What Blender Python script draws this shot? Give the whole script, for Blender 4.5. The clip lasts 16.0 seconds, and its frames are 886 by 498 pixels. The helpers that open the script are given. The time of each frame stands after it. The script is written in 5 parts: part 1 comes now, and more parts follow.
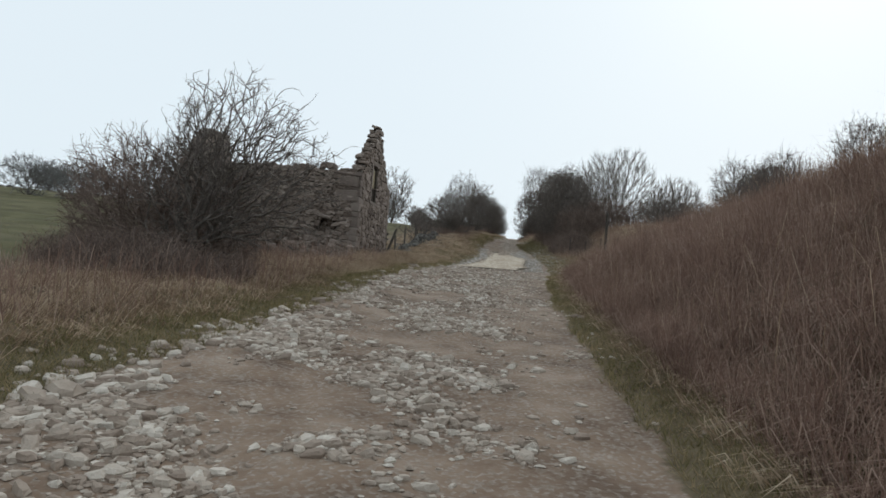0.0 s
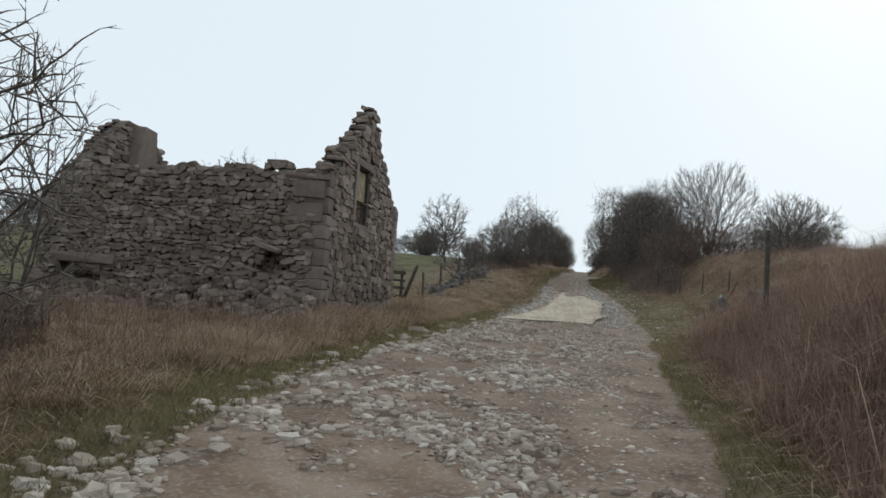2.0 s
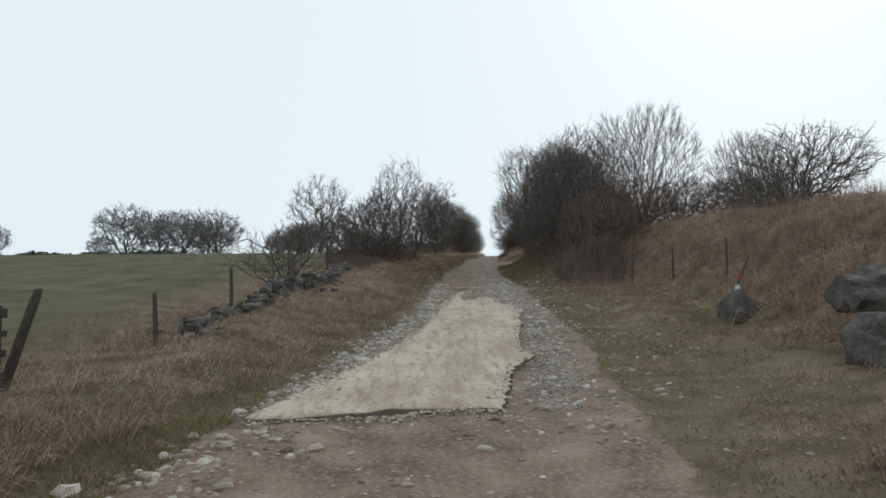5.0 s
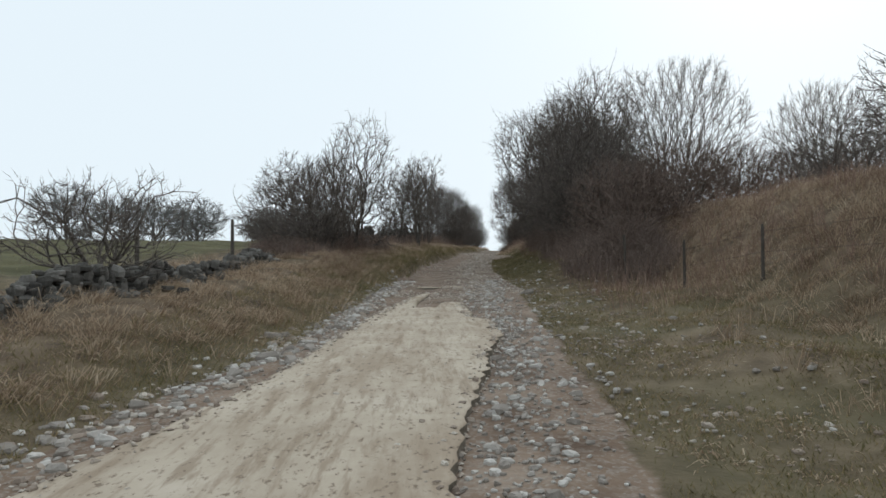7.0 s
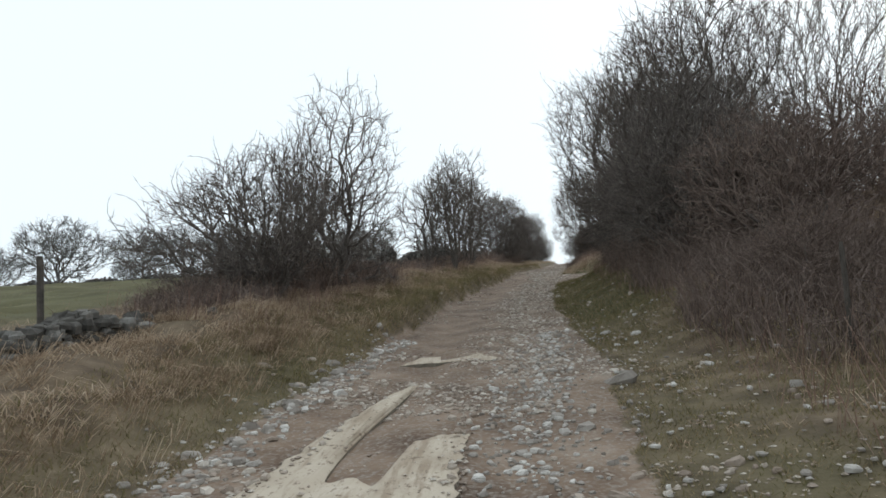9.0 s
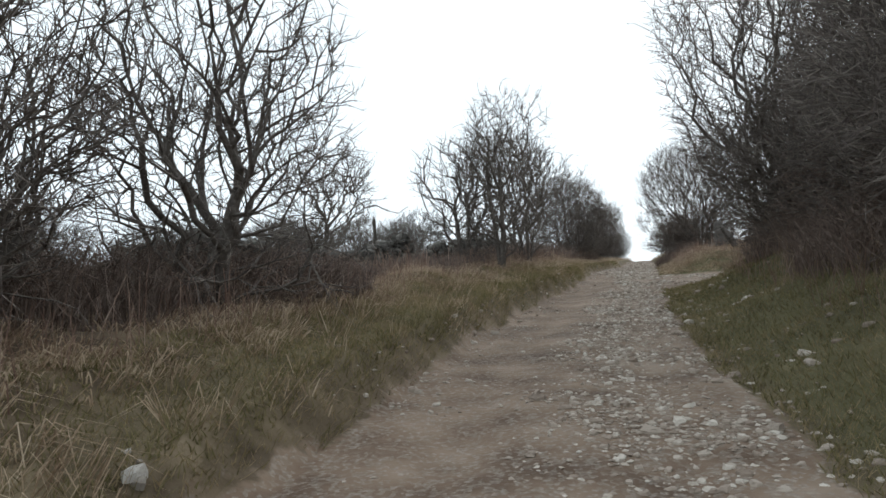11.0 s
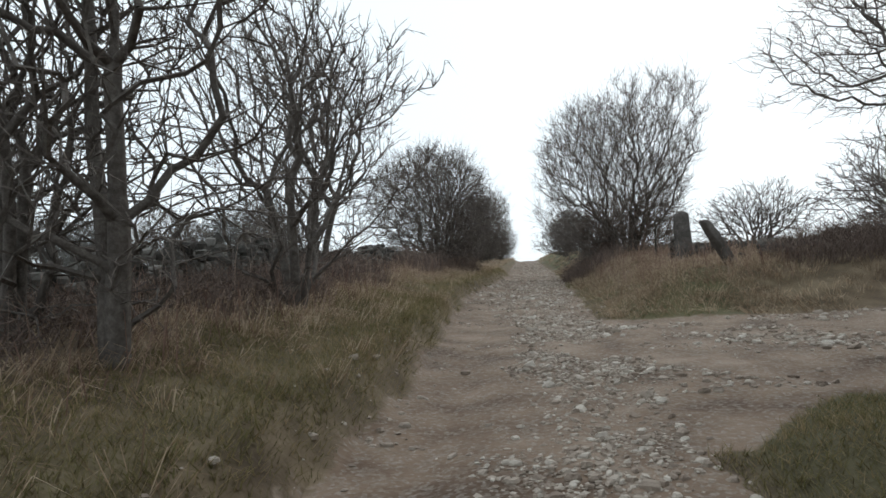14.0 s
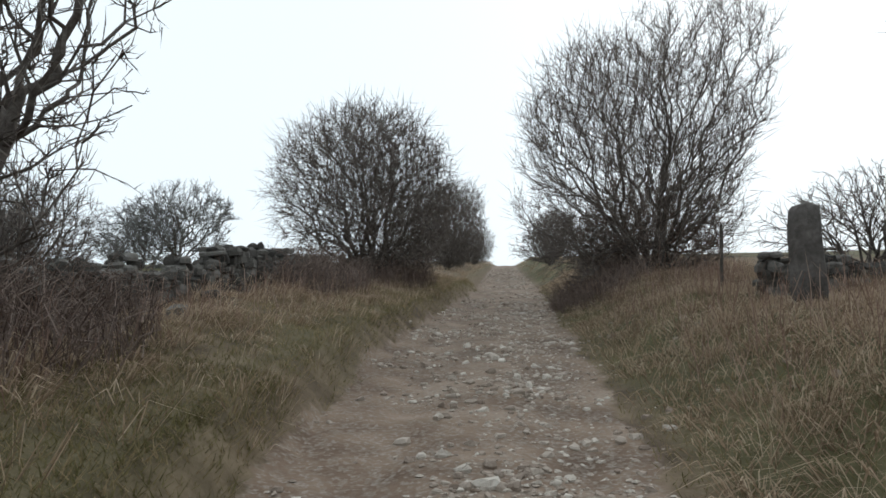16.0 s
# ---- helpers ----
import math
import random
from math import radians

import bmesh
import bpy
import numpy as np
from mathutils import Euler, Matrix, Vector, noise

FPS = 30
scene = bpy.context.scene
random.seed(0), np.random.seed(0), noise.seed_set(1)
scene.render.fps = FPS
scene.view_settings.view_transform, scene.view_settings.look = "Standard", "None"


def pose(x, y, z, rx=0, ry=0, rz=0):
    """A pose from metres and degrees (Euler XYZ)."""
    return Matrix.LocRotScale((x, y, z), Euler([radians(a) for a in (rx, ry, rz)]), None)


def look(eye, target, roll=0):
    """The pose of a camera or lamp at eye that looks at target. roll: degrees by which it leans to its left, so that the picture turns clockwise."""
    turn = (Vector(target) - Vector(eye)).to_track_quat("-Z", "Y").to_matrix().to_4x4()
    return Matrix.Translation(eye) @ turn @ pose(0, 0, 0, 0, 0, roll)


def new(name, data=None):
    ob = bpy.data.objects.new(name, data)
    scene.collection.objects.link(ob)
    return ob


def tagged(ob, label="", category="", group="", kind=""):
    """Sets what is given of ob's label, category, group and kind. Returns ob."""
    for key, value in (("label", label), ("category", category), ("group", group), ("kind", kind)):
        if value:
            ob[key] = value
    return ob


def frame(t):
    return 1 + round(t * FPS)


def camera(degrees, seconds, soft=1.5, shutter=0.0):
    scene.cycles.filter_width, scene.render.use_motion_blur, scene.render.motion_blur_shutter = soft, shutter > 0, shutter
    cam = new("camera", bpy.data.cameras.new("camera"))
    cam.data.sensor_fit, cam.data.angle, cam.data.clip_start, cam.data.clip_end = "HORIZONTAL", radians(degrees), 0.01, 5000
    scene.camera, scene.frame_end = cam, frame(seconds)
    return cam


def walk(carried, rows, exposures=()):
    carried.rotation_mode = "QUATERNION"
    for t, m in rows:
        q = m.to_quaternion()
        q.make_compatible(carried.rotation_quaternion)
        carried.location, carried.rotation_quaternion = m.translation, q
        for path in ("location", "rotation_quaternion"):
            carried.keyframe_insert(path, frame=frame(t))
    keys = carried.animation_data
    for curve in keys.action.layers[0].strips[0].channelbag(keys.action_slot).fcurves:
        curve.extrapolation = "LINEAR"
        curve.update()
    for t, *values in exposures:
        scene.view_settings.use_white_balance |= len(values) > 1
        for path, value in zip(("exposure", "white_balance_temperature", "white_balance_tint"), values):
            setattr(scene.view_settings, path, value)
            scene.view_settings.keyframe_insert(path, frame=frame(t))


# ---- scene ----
cam = camera(65.7, 16.0, soft=1.6)
PATH = [
    (0, (-0.099, -0.1, 1.642), (-0.098, 1.897, 1.743), 4.7),
    (0.5, (0.196, 2.427, 1.903), (0.132, 4.424, 1.997), 3.7),
    (1, (0.49, 5.32, 2.143), (0.354, 7.309, 2.306), 1.4),
    (1.5, (0.551, 8.052, 2.474), (0.37, 10.037, 2.637), 3.0),
    (2, (0.789, 10.56, 2.646), (0.59, 12.542, 2.829), 4.2),
    (2.5, (0.967, 13.214, 2.924), (0.775, 15.198, 3.081), 2.2),
    (3, (1.204, 15.906, 3.157), (1.061, 17.897, 3.278), 0.3),
    (3.5, (1.472, 18.401, 3.332), (1.366, 20.396, 3.406), -0.2),
    (4, (1.875, 20.815, 3.526), (1.811, 22.808, 3.689), -0.5),
    (4.5, (2.244, 23.065, 3.753), (2.234, 25.06, 3.89), -1.9),
    (5, (2.688, 25.366, 3.909), (2.742, 27.358, 4.072), -1.2),
    (5.2, (2.856, 26.265, 4.02), (2.934, 28.26, 4.131), -1.3),
    (7.3, (4.767, 36.072, 4.323), (4.786, 38.065, 4.477), -0.4),
    (7.5, (4.94, 37.06, 4.474), (4.897, 39.054, 4.629), -3.9),
    (8, (5.321, 39.747, 4.743), (5.205, 41.736, 4.937), -5.8),
    (8.5, (5.535, 42.326, 5.044), (5.408, 44.314, 5.237), -4.1),
    (8.7, (5.687, 43.414, 5.185), (5.546, 45.401, 5.384), -3.6),
    (10.8, (5.593, 54.81, 6.114), (5.242, 56.768, 6.321), -3.0),
    (11, (5.571, 56.022, 6.147), (5.211, 57.979, 6.352), -2.6),
    (11.5, (5.467, 58.591, 6.529), (5.089, 60.544, 6.735), -2.5),
    (12, (5.452, 61.248, 6.829), (5.139, 63.209, 7.069), -1.7),
    (12.5, (5.469, 63.799, 7.116), (5.184, 65.761, 7.379), -3.8),
    (13, (5.699, 66.417, 7.423), (5.488, 68.392, 7.656), -2.5),
    (13.5, (5.789, 68.694, 7.658), (5.667, 70.679, 7.863), -1.5),
    (14, (6.307, 71.466, 7.946), (6.281, 73.458, 8.119), -3.2),
    (14.5, (6.653, 73.868, 8.147), (6.705, 75.858, 8.338), -4.4),
    (15, (7.008, 76.478, 8.416), (7.101, 78.469, 8.575), -3.7),
    (15.5, (7.25, 78.616, 8.735), (7.32, 80.607, 8.909), -3.7),
    (16, (7.551, 80.964, 8.912), (7.582, 82.957, 9.08), -1.2),
]
walk(cam, [(t, look(eye, target, roll)) for t, eye, target, roll in PATH],
     exposures=[(0, -0.05), (5, -0.05), (8, 0.1), (11, 0.38), (12, 0.28), (12.6, 0.14), (13.2, 0.12), (14, 0.25), (16, 0.2)])

# ---- sky and light: a bright overcast winter day ----
world = bpy.data.worlds.new("overcast_sky")
scene.world = world
world.use_nodes = True
wn, wl = world.node_tree.nodes, world.node_tree.links
wn.clear()
w_out = wn.new("ShaderNodeOutputWorld")
w_bg = wn.new("ShaderNodeBackground")
w_sky = wn.new("ShaderNodeTexSky")
w_sky.sky_type, w_sky.sun_disc = "NISHITA", False
w_sky.sun_elevation, w_sky.sun_rotation = radians(35), radians(30)
w_sky.air_density, w_sky.dust_density = 1.0, 4.0
w_scale = wn.new("ShaderNodeMix")
w_scale.data_type, w_scale.blend_type = "RGBA", "MULTIPLY"
w_scale.inputs[0].default_value = 1.0
w_scale.inputs[7].default_value = (0.10, 0.10, 0.10, 1)
w_cloud = wn.new("ShaderNodeMix")
w_cloud.data_type = "RGBA"
w_cloud.inputs[0].default_value = 0.94
w_cloud.inputs[7].default_value = (0.825, 0.93, 1.0, 1)
wl.new(w_sky.outputs[0], w_scale.inputs[6])
wl.new(w_scale.outputs[2], w_cloud.inputs[6])
wl.new(w_cloud.outputs[2], w_bg.inputs[0])
w_bg.inputs[1].default_value = 1.0
wl.new(w_bg.outputs[0], w_out.inputs[0])

sun = new("sun", bpy.data.lights.new("sun", "SUN"))
sun.data.energy, sun.data.angle, sun.data.color = 0.6, radians(30), (1.0, 0.975, 0.95)
sun.matrix_world = look((0, 0, 60), (0 - 22, 0 - 38, 60 - 32))

# ---- materials ----


def mat(name, colours, scale=8.0, rough=0.9, bump=0.3, bump_scale=60.0, island=0.0, obrand=0.0, fine=0.35, detail=8.0, metal=0.0, stretch=None, span=None, leaf=0.0):
    """Colours blended by noise at two scales, with relief; island or obrand: how far each piece differs."""
    m = bpy.data.materials.new(name)
    m.use_nodes = True
    n, l = m.node_tree.nodes, m.node_tree.links
    b = n["Principled BSDF"]
    b.inputs["Roughness"].default_value, b.inputs["Metallic"].default_value = rough, metal
    b.inputs["Specular IOR Level"].default_value = 0.25
    co = n.new("ShaderNodeTexCoord")
    big = n.new("ShaderNodeTexNoise")
    big.inputs["Scale"].default_value, big.inputs["Detail"].default_value = scale, detail
    small = n.new("ShaderNodeTexNoise")
    small.inputs["Scale"].default_value, small.inputs["Detail"].default_value = bump_scale, 4
    for t in (big, small):
        l.new(co.outputs["Object"], t.inputs["Vector"])
    if stretch:
        mp = n.new("ShaderNodeMapping")
        mp.inputs["Scale"].default_value = stretch
        l.new(co.outputs["Object"], mp.inputs["Vector"])
        l.new(mp.outputs[0], big.inputs["Vector"])
    f = n.new("ShaderNodeMix")
    f.inputs[0].default_value = fine
    l.new(big.outputs["Fac"], f.inputs[2])
    l.new(small.outputs["Fac"], f.inputs[3])
    last = f.outputs[0]
    if island or obrand:
        if island:
            r = n.new("ShaderNodeNewGeometry").outputs["Random Per Island"]
        else:
            r = n.new("ShaderNodeObjectInfo").outputs["Random"]
        g2 = n.new("ShaderNodeMix")
        g2.inputs[0].default_value = island or obrand
        l.new(last, g2.inputs[2])
        l.new(r, g2.inputs[3])
        last = g2.outputs[0]
    ramp = n.new("ShaderNodeValToRGB")
    els = ramp.color_ramp.elements
    lo, hi = (0.3, 0.7) if not (island or obrand) else (0.25, 0.78)
    lo, hi = span or (lo, hi)
    for i, c in enumerate(colours):
        p = lo + (hi - lo) * i / max(1, len(colours) - 1)
        e = els[i] if i < 2 else els.new(p)
        e.position, e.color = p, (*c, 1)
    l.new(last, ramp.inputs[0])
    l.new(ramp.outputs[0], b.inputs["Base Color"])
    if leaf:
        tl = n.new("ShaderNodeBsdfTranslucent")
        l.new(ramp.outputs[0], tl.inputs[0])
        mx = n.new("ShaderNodeMixShader")
        mx.inputs[0].default_value = leaf
        l.new(b.outputs[0], mx.inputs[1])
        l.new(tl.outputs[0], mx.inputs[2])
        l.new(mx.outputs[0], n["Material Output"].inputs[0])
    if bump:
        bp = n.new("ShaderNodeBump")
        bp.inputs["Strength"].default_value, bp.inputs["Distance"].default_value = bump, 0.02
        l.new(small.outputs["Fac"], bp.inputs["Height"])
        l.new(bp.outputs[0], b.inputs["Normal"])
    return m


def slab_material():
    """Cream worn concrete: dirt smeared along the wheel lines, brown wash, and small dark pits."""
    m = bpy.data.materials.new("worn_concrete")
    m.use_nodes = True
    n, l = m.node_tree.nodes, m.node_tree.links
    b = n["Principled BSDF"]
    b.inputs["Roughness"].default_value, b.inputs["Specular IOR Level"].default_value = 0.9, 0.2
    co = n.new("ShaderNodeTexCoord")

    def field(scale, detail, stretch=(1, 1, 1), rough=0.6):
        mp = n.new("ShaderNodeMapping")
        mp.inputs["Scale"].default_value = stretch
        t = n.new("ShaderNodeTexNoise")
        t.inputs["Scale"].default_value, t.inputs["Detail"].default_value, t.inputs["Roughness"].default_value = scale, detail, rough
        l.new(co.outputs["Object"], mp.inputs["Vector"])
        l.new(mp.outputs[0], t.inputs["Vector"])
        return t.outputs["Fac"]

    def ramp(fac, stops):
        r = n.new("ShaderNodeValToRGB")
        for i, (p, c) in enumerate(stops):
            e = r.color_ramp.elements[i] if i < 2 else r.color_ramp.elements.new(p)
            e.position, e.color = p, (*c, 1)
        l.new(fac, r.inputs[0])
        return r.outputs[0]

    def over(fac, under, colour):
        x = n.new("ShaderNodeMix")
        x.data_type = "RGBA"
        l.new(fac, x.inputs[0])
        l.new(under, x.inputs[6])
        x.inputs[7].default_value = (*colour, 1)
        return x.outputs[2]

    base = ramp(field(1.1, 10), [(0.3, (0.37, 0.308, 0.235)), (0.5, (0.445, 0.38, 0.298)), (0.7, (0.51, 0.445, 0.36))])
    wash = ramp(field(0.9, 12, (1.6, 0.35, 1), 0.7), [(0.47, (0, 0, 0)), (0.64, (0.6, 0.6, 0.6))])
    smear = ramp(field(4.0, 8, (2.2, 0.3, 1), 0.65), [(0.51, (0, 0, 0)), (0.63, (0.65, 0.65, 0.65))])
    pits = ramp(field(16, 5, (1, 0.6, 1), 0.7), [(0.57, (0, 0, 0)), (0.64, (0.85, 0.85, 0.85))])
    col = over(wash, base, (0.26, 0.195, 0.135))
    col = over(smear, col, (0.24, 0.18, 0.125))
    col = over(pits, col, (0.16, 0.12, 0.085))
    l.new(col, b.inputs["Base Color"])
    bp = n.new("ShaderNodeBump")
    bp.inputs["Strength"].default_value, bp.inputs["Distance"].default_value = 0.35, 0.012
    l.new(field(22, 8), bp.inputs["Height"])
    l.new(bp.outputs[0], b.inputs["Normal"])
    return m


M_STONE = mat("rubble_stone", [(0.0865, 0.0654, 0.0531), (0.151, 0.118, 0.096), (0.222, 0.179, 0.151), (0.334, 0.281, 0.242)], 3.5, 0.95, 0.7, 40, obrand=0.36)
M_STONE_I = mat("rubble_stone_joined", [(0.0865, 0.0654, 0.0531), (0.151, 0.118, 0.096), (0.222, 0.179, 0.151), (0.334, 0.281, 0.242)], 3.5, 0.95, 0.7, 40, island=0.36)
M_DRESSED = mat("dressed_gritstone", [(0.12, 0.0928, 0.0785), (0.178, 0.145, 0.124), (0.262, 0.221, 0.191)], 5.0, 0.93, 0.5, 60, obrand=0.35)
M_MORTAR = mat("earth_mortar", [(0.10, 0.085, 0.072), (0.19, 0.165, 0.145)], 6.0, 1.0, 0.8, 30)
M_DRYWALL = mat("mossy_wall_stone", [(0.038, 0.035, 0.031), (0.075, 0.069, 0.061), (0.13, 0.121, 0.108), (0.24, 0.228, 0.208)], 5.0, 0.95, 0.6, 35, obrand=0.4)
M_DRYWALL_I = mat("mossy_wall_stone_joined", [(0.038, 0.035, 0.031), (0.075, 0.069, 0.061), (0.13, 0.121, 0.108), (0.24, 0.228, 0.208)], 5.0, 0.95, 0.6, 35, island=0.4)
M_LIME = mat("limestone", [(0.225, 0.175, 0.138), (0.305, 0.25, 0.202), (0.40, 0.345, 0.288), (0.56, 0.51, 0.445)], 6.0, 0.9, 0.5, 50, obrand=0.45)
M_LIME_I = mat("limestone_joined", [(0.225, 0.175, 0.138), (0.305, 0.25, 0.202), (0.40, 0.345, 0.288), (0.56, 0.51, 0.445)], 6.0, 0.9, 0.5, 50, island=0.5)
M_LIME_CLEAN = mat("clean_limestone", [(0.21, 0.182, 0.155), (0.34, 0.31, 0.275), (0.58, 0.555, 0.515)], 6.0, 0.9, 0.4, 50, island=0.5)
M_CONCRETE = slab_material()
M_CONCRETE_EDGE = mat("broken_concrete", [(0.10, 0.085, 0.065), (0.22, 0.19, 0.15)], 5.0, 1.0, 0.9, 25)
M_BOULDER = mat("weathered_boulder", [(0.043, 0.037, 0.033), (0.09, 0.08, 0.072), (0.165, 0.15, 0.136)], 3.0, 0.9, 0.7, 18)
M_LICHEN = mat("pale_lichen", [(0.3, 0.3, 0.28), (0.5, 0.5, 0.47)], 9.0, 0.95, 0.3, 50)
M_WOOD = mat("grey_weathered_wood", [(0.035, 0.03, 0.025), (0.075, 0.065, 0.055), (0.12, 0.105, 0.09)], 9.0, 0.9, 0.5, 60)
M_BOARD = mat("pale_stained_board", [(0.12, 0.09, 0.05), (0.26, 0.21, 0.13), (0.34, 0.30, 0.22)], 5.0, 0.85, 0.3, 40)
M_BRICK = mat("red_brick", [(0.16, 0.05, 0.03), (0.27, 0.10, 0.06)], 9.0, 0.95, 0.4, 60)
M_TAG = mat("faded_red_cloth", [(0.35, 0.05, 0.03), (0.5, 0.11, 0.07)], 9.0, 0.9, 0.2, 60)
M_WIRE = mat("rusty_wire", [(0.06, 0.045, 0.04), (0.12, 0.09, 0.075)], 20.0, 0.6, 0.0, 60, metal=0.6)
M_BARK = mat("hawthorn_bark", [(0.0566, 0.0473, 0.0412), (0.108, 0.0924, 0.08), (0.175, 0.157, 0.137)], 14.0, 0.95, 0.5, 50)
M_TWIG = mat("bare_twigs", [(0.0829, 0.0674, 0.0608), (0.155, 0.129, 0.115), (0.249, 0.218, 0.19)], 2.0, 0.95, 0.0, 20, island=0.5)
M_TWIG_PALE = mat("pale_bare_twigs", [(0.12, 0.105, 0.094), (0.20, 0.18, 0.16), (0.29, 0.262, 0.235)], 2.0, 0.95, 0.0, 20, island=0.5)
# twigs of distant trees: mist put into the colour, paler and greyer
M_TWIG_FAR_HAZE = mat("hazed_far_twigs", [(0.10, 0.098, 0.095), (0.16, 0.155, 0.15), (0.23, 0.225, 0.215)], 2.0, 0.95, 0.0, 20, island=0.5)
M_TWIG_RED = mat("brown_bramble_stems", [(0.0875, 0.0626, 0.0508), (0.162, 0.119, 0.0978), (0.244, 0.19, 0.162)], 1.2, 0.95, 0.0, 20, island=0.5)
M_BRACKEN = mat("dead_bracken", [(0.139, 0.0845, 0.0647), (0.218, 0.14, 0.11), (0.297, 0.205, 0.161), (0.449, 0.343, 0.277)], 0.7, 0.95, 0.0, 20, island=0.45, leaf=0.45)
M_GRASS_DRY = mat("dead_straw_grass", [(0.159, 0.108, 0.0713), (0.263, 0.189, 0.126), (0.384, 0.287, 0.2), (0.483, 0.379, 0.274), (0.592, 0.488, 0.367)], 0.8, 0.9, 0.0, 20, island=0.32, leaf=0.45, span=(0.33, 0.7))
M_GRASS_GREEN = mat("green_grass", [(0.0972, 0.079, 0.0369), (0.135, 0.124, 0.0527), (0.2, 0.174, 0.0822), (0.28, 0.217, 0.121), (0.367, 0.28, 0.174)], 0.7, 0.85, 0.0, 20, island=0.32, leaf=0.45, span=(0.33, 0.7))

# ---- the lie of the land ----
ROAD_Y = [-60, 0, 5.3, 10.6, 16, 20.8, 25.4, 31, 36, 39.7, 43.4, 49, 54.8, 61.2, 66.4, 71.5, 76.5, 81, 90, 110, 140, 170, 185, 220, 300, 600]
ROAD_Z = [-5.5, -0.09, 0.41, 0.92, 1.43, 1.8, 2.15, 2.42, 2.68, 3.0, 3.42, 3.92, 4.45, 5.1, 5.69, 6.2, 6.69, 7.2, 7.95, 9.55, 11.9, 14.1, 14.9, 15.2, 12.0, 8.0]
EDGE_Y = [-60, 0, 6, 10, 14, 20, 25, 30, 34, 40, 45, 50, 56, 65, 72, 80, 88, 92, 97, 109, 140, 180, 230, 600]
EDGE_L = [-9.0, -3.9, -3.3, -2.5, -1.9, -1.7, -0.7, 0.0, 0.4, 1.3, 2.4, 2.6, 2.9, 3.8, 4.4, 5.75, 6.3, 6.6, 7.3, 9.2, 12.4, 16.6, 22, 60]
EDGE_R = [-3.5, 1.4, 1.8, 2.1, 2.3, 3.0, 3.8, 4.8, 5.3, 6.1, 6.4, 6.6, 7.2, 7.1, 7.6, 8.5, 9.5, 9.9, 10.5, 11.9, 15.0, 19.4, 25, 63]


def knots(xs, ys, smooth=1.2):
    gx = np.arange(-80, 620, 0.25)
    gy = np.interp(gx, xs, ys)
    k = np.exp(-0.5 * (np.arange(-16, 17) * 0.25 / smooth) ** 2)
    gy = np.convolve(np.pad(gy, 16, mode="edge"), k / k.sum(), mode="valid")
    return lambda y: np.interp(y, gx, gy)


road_z, edge_l, edge_r = knots(ROAD_Y, ROAD_Z), knots(EDGE_Y, EDGE_L), knots(EDGE_Y, EDGE_R)


def wob(x, y, s, seed=0):
    """A cheap smooth noise of sines, about -1 to 1."""
    a = x / s + seed * 1.7
    b = y / s + seed * 2.3
    return (np.sin(a * 1.9 + 1.3 * np.sin(b * 1.1 + seed)) + np.sin(b * 2.3 + 1.7 * np.sin(a * 0.9 - seed)) + np.sin((a + b) * 1.37 + 2.1 * seed)) / 3


def step(a, b, v):
    t = np.clip((v - a) / (b - a), 0, 1)
    return t * t * (3 - 2 * t)


def side_track(x, y):
    """1 on the stony side track that leaves to the right, 0 off it."""
    mid, half = 81.3 + 0.10 * (x - 9), 2.7 + 1.6 * np.exp(-np.maximum(x - 8.6, 0) / 1.3)
    d = np.abs(y - mid + wob(x, y, 1.1, 8) * 0.25) - half
    return step(0.25, -0.25, d) * step(6.5, 7.5, x) * step(60, 40, x)


def on_track(x, y):
    """1 inside the track, 0 outside."""
    w = wob(x, y, 1.3, 3) * 0.12 + wob(x, y, 0.31, 5) * 0.06
    inside = step(-0.12, 0.12, x - edge_l(y) + w) * step(-0.12, 0.12, edge_r(y) - x + w)
    return np.maximum(inside, side_track(x, y))


